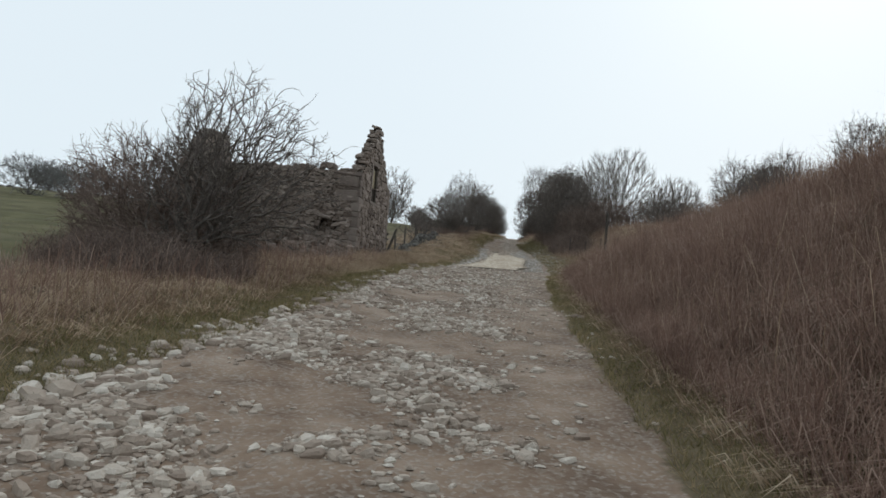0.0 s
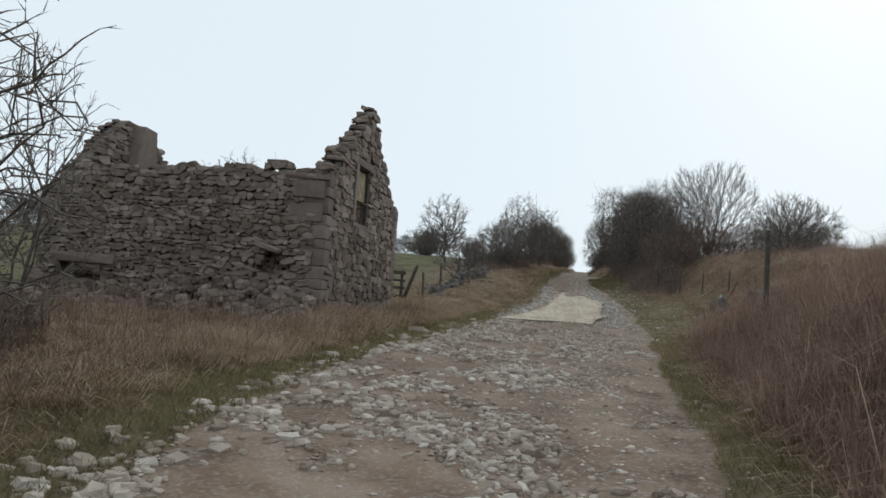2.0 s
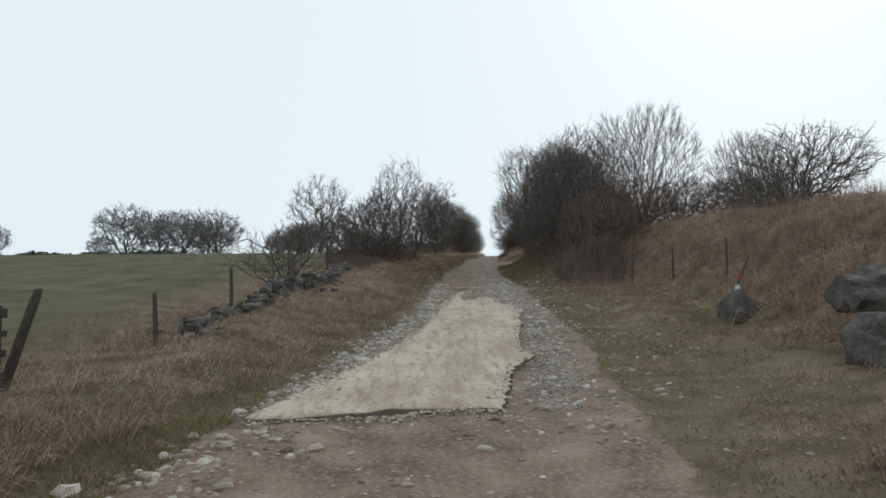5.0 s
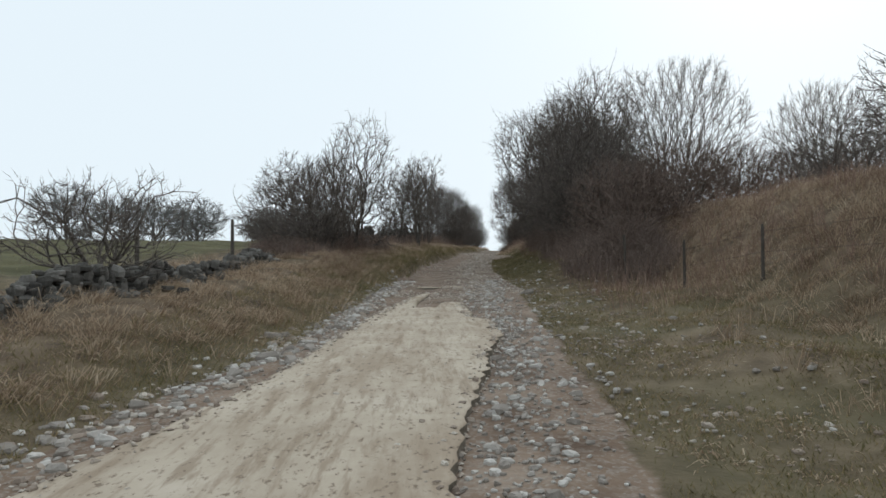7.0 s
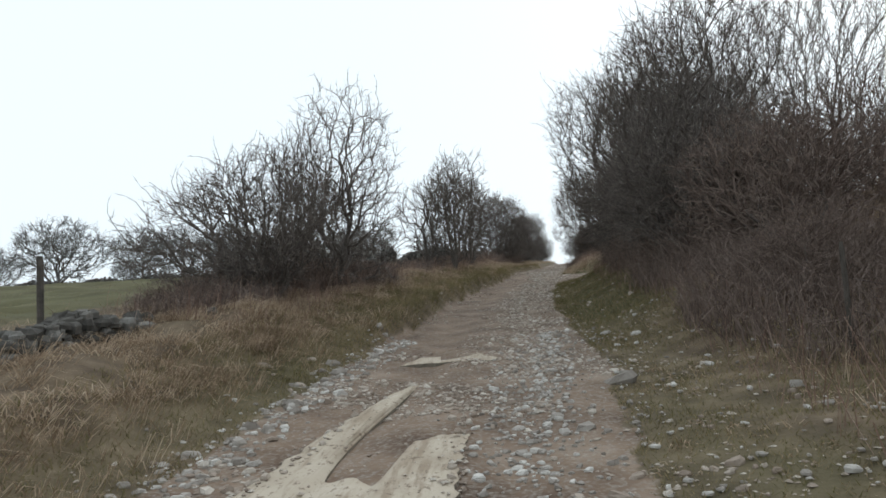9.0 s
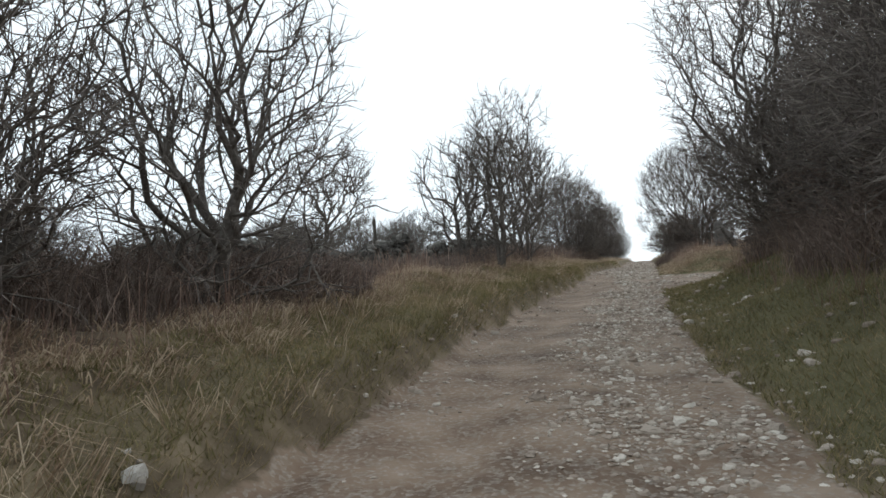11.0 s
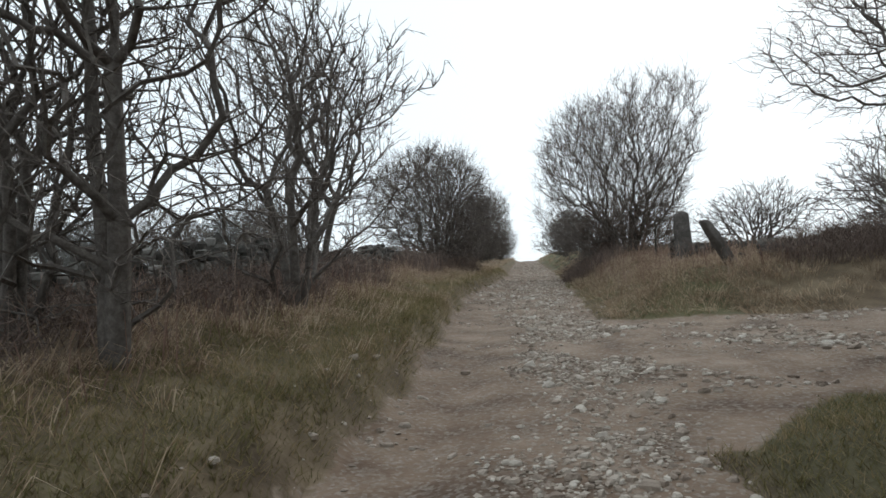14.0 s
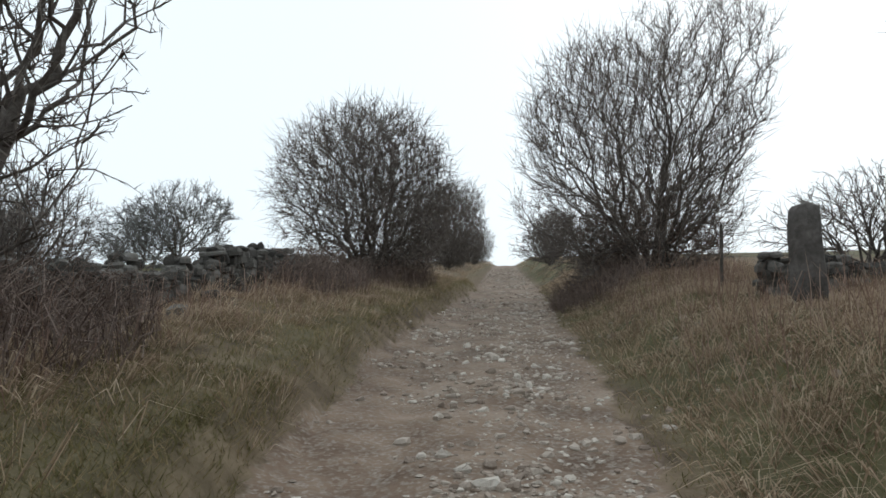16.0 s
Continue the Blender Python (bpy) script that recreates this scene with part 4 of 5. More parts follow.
def wall_mesh(name, outline, thick, place):
    """A solid wall: outline of (u, z) points, made thick metres deep; place maps (u, d, z) to the barn's axes."""
    bm = bmesh.new()
    a = [bm.verts.new(place(u, 0.04, z)) for u, z in outline]
    b = [bm.verts.new(place(u, thick - 0.07, z)) for u, z in outline]
    bm.faces.new(a)
    bm.faces.new(b[::-1])
    for k in range(len(a)):
        m = (k + 1) % len(a)
        bm.faces.new((a[m], a[k], b[k], b[m]))
    bmesh.ops.recalc_face_normals(bm, faces=bm.faces)
    return bm


def stone_block(rng):
    """Rough rubble stone with an uneven six-sided face, within about -0.5 to 0.5."""
    k = 6
    ring = []
    for i in range(k):
        a = (i + 0.5 + rng.uniform(-0.3, 0.3)) * 2 * math.pi / k
        c, d = math.cos(a), math.sin(a)
        r = 0.5 / max(abs(c), abs(d)) ** rng.uniform(0.75, 1.05) * rng.uniform(0.86, 1.06)
        ring.append((c * r, d * r))
    vs = []
    for depth, scale, loose in ((-0.5, rng.uniform(0.8, 0.93), 0.04), (-0.4, 1.0, 0.03), (0.5, 0.95, 0.0)):
        for a, b in ring:
            vs.append((a * scale + rng.uniform(-loose, loose), depth + rng.uniform(-0.045, 0.045), b * scale + rng.uniform(-loose, loose)))
    fs = [(0, i, i + 1) for i in range(1, k - 1)]
    for r in (0, k):
        for i in range(k):
            m = (i + 1) % k
            fs += [(r + m, r + i, r + k + i), (r + m, r + k + i, r + k + m)]
    return np.array(vs), np.array(fs)


BLOCK_RNG = random.Random(7)
BLOCKS = [stone_block(BLOCK_RNG) for _ in range(24)]


def courses(rng, u0, u1, z0, z1, h=(0.09, 0.2), w=(0.16, 0.5)):
    """Rubble courses: rows of (u, z, width, height)."""
    out, z = [], z0
    while z < z1:
        hh = rng.uniform(*h)
        u = u0 + rng.uniform(-0.2, 0)
        while u < u1:
            ww = rng.uniform(*w) * rng.uniform(0.6, 1.0)
            if rng.random() < 0.1:
                ww *= 1.4
                out.append((u + ww / 2, z + hh * 0.75, ww * 0.98, hh * 1.55))
                u += ww
                continue
            if rng.random() < 0.12 and hh > 0.15:
                out.append((u + ww / 2, z + hh * 0.25, ww * 0.97, hh * 0.45))
                out.append((u + ww / 2, z + hh * 0.75, ww * 0.97, hh * 0.45))
            else:
                out.append((u + ww / 2, z + hh / 2 + rng.uniform(-0.02, 0.02) + 0.045 * float(wob(u * 1.0, z, 0.4, 21)), ww * 1.13, hh * rng.uniform(1.08, 1.45)))
            u += ww
        z += hh
    return out


def lay(parent, rows, place, turn, depth, material, joined_material, single, seed, name="stone"):
    """Stones of a wall face: those that pass single() are objects, the rest one mesh."""
    rng = random.Random(seed)
    mes = [mesh_from(name, v, f, material) for v, f in BLOCKS] if single else []
    jv, jf, n, made = [], [], 0, 0
    for u, z, w, h in rows:
        d = rng.uniform(-0.022, 0.022)
        k = rng.randrange(24)
        if single and single(u, z):
            ob = new(name, mes[k])
            ob.parent = parent
            x, y, zz = place(u, depth / 2 - d - 0.03, z)
            ob.matrix_basis = pose(x, y, zz, rng.uniform(-3, 3), rng.uniform(-8, 8), turn) @ Matrix.Diagonal((w, depth, h, 1))
            made += 1
        else:
            v, f = BLOCKS[k]
            a = rng.uniform(-0.15, 0.15)
            vv = v * np.array([w, depth, h])
            vv = np.stack([vv[:, 0] * np.cos(a) - vv[:, 2] * np.sin(a), vv[:, 1], vv[:, 0] * np.sin(a) + vv[:, 2] * np.cos(a)], 1)
            jv += [place(u + q[0], depth / 2 - d - 0.03 + q[1], z + q[2]) for q in vv]
            jf.append(f + n)
            n += len(v)
    if jv:
        ob = part("rubble_fill", mesh_from("rubble_fill", jv, np.concatenate(jf), joined_material), None, parent)
        tagged(ob, kind="stuff")
    return made


def long_place(u, d, z):     # long wall that faces down the track
    return (-u, d, z)


def gable_place(u, d, z):    # gable beside the track
    return (-d, u, z)


def far_gable_place(u, d, z):
    return (-LEN + d, u, z)


def back_place(u, d, z):
    return (-u, WID - d, z)


def inside(poly, u, z):
    c, n = False, len(poly)
    for i in range(n):
        (a, b), (p, q) = poly[i], poly[i - 1]
        if (b > z) != (q > z) and u < (p - a) * (z - b) / (q - b) + a:
            c = not c
    return c


EAVE, RIDGE = 3.1, 5.5
LONG = [(0.1, -0.6), (0.1, EAVE + 0.26), (0.35, EAVE + 0.14), (0.6, EAVE + 0.06), (1.05, EAVE + 0.04), (1.1, EAVE + 0.2), (1.6, EAVE + 0.2), (1.65, EAVE + 0.08), (2.2, EAVE + 0.16), (2.9, EAVE + 0.08), (3.6, EAVE + 0.14), (4.6, EAVE + 0.02),
        (5.4, EAVE + 0.06), (6.3, EAVE - 0.1), (7.0, EAVE - 0.45), (LEN - 0.1, EAVE - 0.6), (LEN - 0.1, -0.6), (6.85, -0.6), (6.85, 0.75), (5.65, 0.75), (5.65, -0.6)]
GABLE = [(0.1, -0.6), (0.1, EAVE + 0.28), (0.34, EAVE + 0.34), (0.4, EAVE + 0.54), (0.75, EAVE + 0.64), (0.8, EAVE + 0.84), (1.15, EAVE + 0.94), (1.2, EAVE + 1.12), (1.6, EAVE + 1.26), (1.8, EAVE + 1.4), (1.86, EAVE + 1.6), (2.12, EAVE + 1.74), (2.18, EAVE + 1.94),
         (2.4, EAVE + 2.06), (2.54, EAVE + 2.25), (2.72, RIDGE), (2.86, RIDGE - 0.04), (3.42, RIDGE - 0.7), (3.87, RIDGE - 1.18), (4.3, RIDGE - 1.46), (4.85, EAVE + 0.38), (WID - 0.05, EAVE), (WID - 0.1, -0.6)]
WINDOW = (1.75, 2.65, 2.25, 3.7)   # u0, u1, z0, z1 in the gable
FARG = [(0.1, -0.6), (0.1, EAVE - 0.6), (0.9, EAVE + 0.4), (1.5, EAVE + 1.15), (2.1, EAVE + 1.7), (2.2, EAVE + 1.78), (3.0, EAVE + 1.72), (3.5, EAVE + 1.4), (4.2, EAVE + 0.75), (4.8, EAVE + 0.1), (WID - 0.1, EAVE - 0.5), (WID - 0.1, -0.6)]
BACK = [(0.1, -0.6), (0.1, EAVE - 0.1), (1.4, EAVE - 0.5), (3.0, EAVE - 0.9), (5.0, EAVE - 0.6), (LEN - 0.1, EAVE - 0.3), (LEN - 0.1, -0.6)]
H0, H1, K0, K1 = 0.78, 1.6, 0.74, 1.3          # recess: u from, to, z from, to
bm = wall_mesh("long_wall", [(0.1, -0.6)] + [p for p in LONG if p[0] <= H0 + 0.01 and p[1] > 0] + [(H0, EAVE + 0.02), (H0, -0.6)], THICK, long_place)
for poly, deep in (([(H1, -0.6), (H1, EAVE + 0.03)] + [p for p in LONG if p[0] > H1 and p[1] > EAVE - 0.7] + LONG[-5:], 0.085), ([(H0, -0.6), (H0, K0), (H1, K0), (H1, -0.6)], 0.085),
                   ([(H0, K1), (H0, EAVE), (H1, EAVE + 0.03), (H1, K1)], 0.085), ([(H0, K0), (H0, K1), (H1, K1), (H1, K0)], 0.42)):
    extra = wall_mesh("x", poly, THICK, lambda u, d, z, k=deep: long_place(u, max(d, k), z))
    me = bpy.data.meshes.new("x")
    extra.to_mesh(me)
    extra.free()
    bm.from_mesh(me)
    bpy.data.meshes.remove(me)
long_wall = part("long_wall", bm, M_MORTAR, barn, "long rubble wall with a broken-out hollow and low doorway")
# the gable's core goes round the window opening
u0, u1, w0, w1 = WINDOW
bm = wall_mesh("gable", [(u, z - (0.2 if z > 0 else 0)) for u, z in GABLE if u <= 1.6] + [(u0 - 0.02, EAVE + 1.1)] + [(u0 - 0.02, -0.6)], GTHICK, gable_place)
for poly in ([(u0 - 0.02, -0.6), (u0 - 0.02, w0), (u1 + 0.02, w0), (u1 + 0.02, -0.6)],
             [(u0 - 0.02, w1), (u0 - 0.02, EAVE + 1.1), (2.05, EAVE + 1.4), (2.4, EAVE + 1.8), (2.65, RIDGE - 0.2), (u1 + 0.02, w1)],
             [(u1 + 0.02, -0.6), (u1 + 0.02, RIDGE - 0.2), (2.85, RIDGE - 0.2), (3.35, RIDGE - 0.75), (3.8, RIDGE - 1.2), (4.25, RIDGE - 1.48), (4.7, EAVE + 0.3), (WID - 0.1, EAVE - 0.05), (WID - 0.1, -0.6)]):
    extra = wall_mesh("x", poly, GTHICK, gable_place)
    me = bpy.data.meshes.new("x")
    extra.to_mesh(me)
    extra.free()
    bm.from_mesh(me)
    bpy.data.meshes.remove(me)
gable = part("gable_wall", bm, M_MORTAR, barn, "broken pointed gable with a small upper opening")
far_gable = part("far_gable_wall", wall_mesh("far_gable", FARG, THICK, far_gable_place), M_MORTAR, barn)
back_wall = part("back_wall", wall_mesh("back", BACK, THICK, back_place), M_MORTAR, barn)

def block_mesh(name, size, material, seed, bevel=0.025, jitter=0.012):
    bm = bmesh.new()
    box(bm, (0, 0, 0), size, bevel=bevel, jitter=jitter, rng=random.Random(seed))
    for v in bm.verts:
        v.co += Vector((noise.noise(v.co * 5 + Vector((seed, 0, 0))), noise.noise(v.co * 5 + Vector((0, seed, 0))), noise.noise(v.co * 5 + Vector((0, 0, seed))))) * bevel * 1.3
    me = bpy.data.meshes.new(name)
    bm.to_mesh(me)
    bm.free()
    me.materials.append(material)
    return me


# stones of the barn's walls
def near_hollow(u, z):
    return ((u - 1.2 + 0.25 * (z - 1.0)) / 0.42) ** 2 + ((z - 1.0 + 0.12 * math.sin(u * 9)) / 0.3) ** 2 < 1


srng = random.Random(31)
gable_rows = [r for r in courses(srng, 0.05, WID, -0.6, RIDGE + 0.1, (0.08, 0.2), (0.16, 0.56)) if inside(GABLE, r[0] - r[2] * 0.3, r[1] + r[3] * 0.4) and inside(GABLE, r[0] + r[2] * 0.3, r[1] + r[3] * 0.4) and not (r[0] < 0.3 and r[1] < EAVE - 0.1) and not (u0 - 0.16 < r[0] < u1 + 0.16 and w0 - 0.06 < r[1] < w1 + 0.22)]
lay(gable, gable_rows, gable_place, 90, 0.2, M_STONE, M_STONE_I, lambda u, z: 0.6 < u < 2.6 and 0.4 < z < 2.2, 41)
long_rows = [r for r in courses(srng, 0.0, LEN, -0.6, EAVE + 0.5, (0.05, 0.13), (0.11, 0.36)) if inside(LONG, r[0], r[1]) and not near_hollow(r[0], r[1]) and not (5.55 < r[0] < 6.95 and r[1] < 0.98) and not (r[0] < 0.3 and r[1] < EAVE - 0.1)]
lay(long_wall, long_rows, long_place, 0, 0.26, None, M_STONE_I, None, 42)
lay(long_wall, [r for r in courses(random.Random(5), 0.4, 2.0, 0.55, 1.55, (0.08, 0.16), (0.12, 0.3)) if near_hollow(r[0], r[1])], lambda u, d, z: (-u, d + 0.3, z), 0, 0.2, None, M_STONE_I, None, 48)
lay(far_gable, [r for r in courses(srng, 0, WID, 0.5, RIDGE) if inside(FARG, r[0], r[1])], lambda u, d, z: (-LEN + THICK - d, u, z), 0, 0.22, None, M_STONE_I, None, 43)
lay(far_gable, [r for r in courses(srng, 0, WID, 0.5, RIDGE) if inside(FARG, r[0], r[1])], far_gable_place, 0, 0.22, None, M_STONE_I, None, 44)
lay(back_wall, [r for r in courses(srng, 0, LEN, 0.3, EAVE) if inside(BACK, r[0], r[1])], lambda u, d, z: (-u, WID - THICK + d, z), 0, 0.22, None, M_STONE_I, None, 45)
lay(gable, [r for r in gable_rows], lambda u, d, z: (-GTHICK + d, u, z), 0, 0.16, None, M_STONE_I, None, 46)
bm = bmesh.new()
box(bm, (0, 0, 0), (0.5, 1.3, 2.6), bevel=0.04, jitter=0.015, rng=random.Random(66))
for v in bm.verts:
    if v.co.z > 0.8:
        v.co.y *= 0.42
me = bpy.data.meshes.new("chimney_breast")
bm.to_mesh(me)
bm.free()
me.materials.append(M_DRESSED)
ob = new("chimney_breast", me)
ob.parent = far_gable
ob.matrix_basis = pose(-LEN + THICK + 0.1, 2.65, EAVE + 0.36, 0, 0, 2)
tagged(ob, "smooth plastered chimney breast with a sloping top")


def wall_head(parent, outline, across, thick, seed, skip=lambda u: False):
    """Uneven flat stones along the top of a broken wall."""
    hr = np.random.default_rng(seed)
    P, S = [], []
    for (a, b), (c, d) in zip(outline, outline[1:]):
        run = math.hypot(c - a, d - b)
        if min(b, d) < 0 or run < 1e-6:
            continue
        for k in range(max(1, int(run / 0.17))):
            t = hr.random()
            if skip(a + (c - a) * t):
                continue
            for side in (0.26, 0.74):
                P.append(across(a + (c - a) * t, thick * side + hr.normal(0, 0.03), b + (d - b) * t - 0.05 + hr.normal(0, 0.03)))
                S.append((hr.uniform(0.2, 0.42), hr.uniform(0.18, 0.32), hr.uniform(0.07, 0.15)))
    return tagged(part("rubble_capping", stones_mesh("rubble_capping", np.array(P), np.array(S), seed, M_STONE_I, 0.3), None, parent), kind="stuff")


wall_head(gable, GABLE[1:-1], gable_place, GTHICK, 85, lambda u: u > 2.9)
wall_head(long_wall, [p for p in LONG if p[1] > 1.0], long_place, THICK, 86)
wall_head(far_gable, FARG[1:-1], far_gable_place, THICK, 87)

# large dressed quoins up the near corner and up the far edge of the gable
z, k = -0.4, 0
qr = random.Random(8)
while z < EAVE - 0.05:
    h = qr.uniform(0.2, 0.4)
    a, b = (qr.uniform(0.55, 0.8), qr.uniform(0.28, 0.4)) if k % 2 else (qr.uniform(0.3, 0.45), qr.uniform(0.5, 0.75))
    ob = new("quoin", block_mesh("quoin", (a, b, h - 0.015), M_DRESSED, 60 + k, 0.016, 0.006))
    ob.parent = gable
    ob.matrix_basis = pose(-a / 2 + 0.015, b / 2 - 0.0, z + h / 2, qr.uniform(-1, 1), qr.uniform(-1, 1), qr.uniform(-2, 2))
    if k > 1:
        h2 = h * 0.97
        c = qr.uniform(0.35, 0.7)
        ob = new("quoin", block_mesh("quoin", (0.5, c, h2 - 0.015), M_DRESSED, 90 + k, 0.016, 0.006))
        ob.parent = gable
        ob.matrix_basis = pose(-0.22, WID - c / 2 + qr.uniform(0, 0.06), z + h / 2, 0, 0, qr.uniform(-2, 2))
    z += h
    k += 1
# jambs, lintel and sill of the gable opening, with a board across it
for nm, at, size, m, lab in (("lintel", (-0.14, (u0 + u1) / 2 - 0.05, w1 + 0.1), (0.36, 1.55, 0.2), M_DRESSED, "long dark stone lintel"),
                             ("jamb_stone", (-0.1, u0 - 0.08, (w0 + w1) / 2), (0.3, 0.17, w1 - w0), M_DRESSED, ""),
                             ("jamb_post", (-0.04, u1 + 0.06, (w0 + w1) / 2), (0.1, 0.12, w1 - w0), M_WOOD, "grey upright timber post"),
                             ("sill", (-0.12, (u0 + u1) / 2, w0 - 0.06), (0.34, 1.15, 0.13), M_DRESSED, ""),
                             ("board", (-0.13, (u0 + u1) / 2 - 0.02, w0 + 0.98), (0.12, u1 - u0 - 0.03, 0.76), M_BOARD, "pale ochre-stained slab filling the opening's upper half")):
    ob = new(nm, block_mesh(nm, size, m, 70, 0.015, 0.008))
    ob.parent = gable
    ob.matrix_basis = pose(*at)
    if lab:
        tagged(ob, lab)
lay(gable, courses(srng, u0 - 0.2, u1 + 0.2, w0 - 0.1, w0 + 0.85, (0.09, 0.16), (0.18, 0.4)), lambda u, d, z: (-0.2 - d, u, z), 90, 0.15, None, M_STONE_I, None, 47)
for i in range(3):
    ob = new("brick", block_mesh("brick", (0.1, 0.21, 0.07), M_BRICK, 75))
    ob.parent = gable
    ob.matrix_basis = pose(-0.15, u0 + 0.15, w0 + 0.05 + i * 0.08, 0, 0, i * 3)
# the long wall's lintels, pale block and coping
for nm, at, size in (("lintel", (-6.15, 0.12, 0.88), (1.85, 0.34, 0.24)), ("large_block", (-0.5, 0.1, 2.2), (0.85, 0.3, 0.42)), ("large_block", (-0.42, 0.12, 2.72), (0.7, 0.4, 0.38)), ("hollow_lintel", (-1.3, 0.02, 1.36), (0.62, 0.4, 0.11)),
                     ("eaves_slab", (-0.52, 0.15, EAVE - 0.1), (1.05, 0.4, 0.12)), ("coping_stone", (-1.33, 0.25, EAVE + 0.23), (0.5, 0.45, 0.16))):
    ob = new(nm, block_mesh(nm, size, M_DRESSED, 81))
    ob.parent = long_wall
    ob.matrix_basis = pose(*at, 0, 14 if nm == "hollow_lintel" else 1, -1)
# thin solid mortar-coloured blocks standing in for the shade in lost beams' holes
for u, z in ((1.55, 2.55), (2.9, 2.6), (4.3, 2.55)):
    ob = new("beam_hole_shade", block_mesh("beam_hole_shade", (0.13, 0.05, 0.14), M_MORTAR, 83, 0.01))
    ob.parent = long_wall
    ob.matrix_basis = pose(-u, 0.0, z)

# tumbled stones before the hollow
m_barn = pose(BARN[0], BARN[1], 0, 0, 0, -BARN_TURN)
prng = np.random.default_rng(17)
n = 800
pu, pd = 0.1 + 7.2 * prng.random(n) ** 1.3, -np.abs(prng.normal(0, 0.6, n)) - 0.05
PX = np.array([list(m_barn @ Vector((-a, b, 0))) for a, b in zip(pu, pd)])
mound = (0.5 * np.exp(-((pu - 2.2) / 1.4) ** 2) + 0.35) * np.exp(-(pd / 0.7) ** 2)
PX[:, 2] = land(PX[:, 0], PX[:, 1]) + mound * prng.random(n) ** 0.5
ss = 0.14 * np.exp(prng.normal(0, 0.45, n))
PS = np.stack([ss * 1.3, ss, ss * 0.65], 1)
heap = thing("rubble_heap", (0, 0, 0), "heap of tumbled wall stones against the ruin", "rubble")
tagged(part("rubble_mass", stones_mesh("rubble_mass", PX[60:], PS[60:], 23, M_STONE_I), None, heap), kind="stuff")
single_stones(heap, "stone", PX[:60], PS[:60] * 1.2, 24, M_STONE)

# ---- dry-stone walls ----


def dry_wall(name, line, height, label, seed, singles=None, width=0.5):
    rng = np.random.default_rng(seed)
    pts = np.array(line, float)
    seg = np.linalg.norm(np.diff(pts, axis=0), axis=1)
    cum = np.concatenate([[0], np.cumsum(seg)])
    ob = thing(name, (0, 0, 0), label, "dry stone wall", kind="structure")
    P, S = [], []
    s = 0.0
    while s < cum[-1]:
        x, y = np.interp(s, cum, pts[:, 0]), np.interp(s, cum, pts[:, 1])
        e = min(s + 0.5, cum[-1])
        t = np.array([np.interp(e, cum, pts[:, 0]) - x, np.interp(e, cum, pts[:, 1]) - y])
        t /= max(np.linalg.norm(t), 1e-6)
        nrm = np.array([-t[1], t[0]])
        h = height * (0.72 + 0.38 * wob(s, 0.0, 2.1, seed) + 0.12 * rng.normal())
        z0, z = lz(x, y) - 0.08, 0.0
        while z < h:
            hh = rng.uniform(0.085, 0.17)
            for o in (-1, 0, 1):
                w = width * (0.5 - 0.18 * z / max(height, 0.1))
                q = np.array([x, y]) + nrm * o * w * 0.75 + t * rng.normal(0, 0.07) + nrm * rng.normal(0, 0.03)
                P.append((q[0], q[1], z0 + z + hh / 2))
                S.append((rng.uniform(0.16, 0.38), rng.uniform(0.16, 0.3), hh * rng.uniform(0.8, 1.4)))
            z += hh * 0.9
        s += rng.uniform(0.19, 0.3)
    # fallen stones along both feet
    for _ in range(int(cum[-1] * 5)):
        s = rng.uniform(0, cum[-1])
        x, y = np.interp(s, cum, pts[:, 0]) + rng.normal(0, 0.55), np.interp(s, cum, pts[:, 1]) + rng.normal(0, 0.4)
        P.append((x, y, lz(x, y) + 0.05))
        S.append((rng.uniform(0.2, 0.4), rng.uniform(0.18, 0.3), rng.uniform(0.1, 0.2)))
    P, S = np.array(P), np.array(S)
    pick = singles(P) if singles else np.zeros(len(P), bool)
    pick &= np.cumsum(pick) <= 300
    tagged(part("wall_stones", stones_mesh("wall_stones", P[~pick], S[~pick], seed, M_DRYWALL_I), None, ob), kind="stuff")
    if pick.any():
        single_stones(ob, "stone", P[pick], S[pick], seed + 5, M_DRYWALL)
    return ob


dry_wall("field_wall", [(-2.5, 40.7), (-2.2, 43), (-1.7, 46), (-1.0, 51), (-0.9, 57)], 0.46, "half-collapsed mossy dry-stone wall along the verge", 3, lambda P: P[:, 1] < 45.5)
dry_wall("field_wall", [(-1.6, 62), (-0.6, 67.5), (-0.1, 70.5), (0.4, 76), (1.6, 81), (2.5, 86), (3.1, 91), (3.9, 97), (4.3, 101)], 1.0, "tumbled dark dry-stone wall behind the verge", 4, lambda P: P[:, 1] > 86)
dry_wall("field_wall", [(-130, 128), (-95, 133), (-62, 134), (-36, 138)], 0.9, "far dry-stone wall crossing the pasture", 9, None, 0.7)
dry_wall("gateway_wall", [(13.0, 91.9), (13.8, 92.6), (16, 93.4), (26, 95)], 0.6, "low tumbled dry-stone wall beside the stone gatepost", 6, lambda P: P[:, 0] < 16)
dry_wall("gateway_wall", [(13.9, 88.2), (16, 87.9), (24, 87.8), (34, 89)], 0.6, "dark tumbled wall overgrown with brambles", 7)

# ---- boulders, gateposts, fences, gate ----


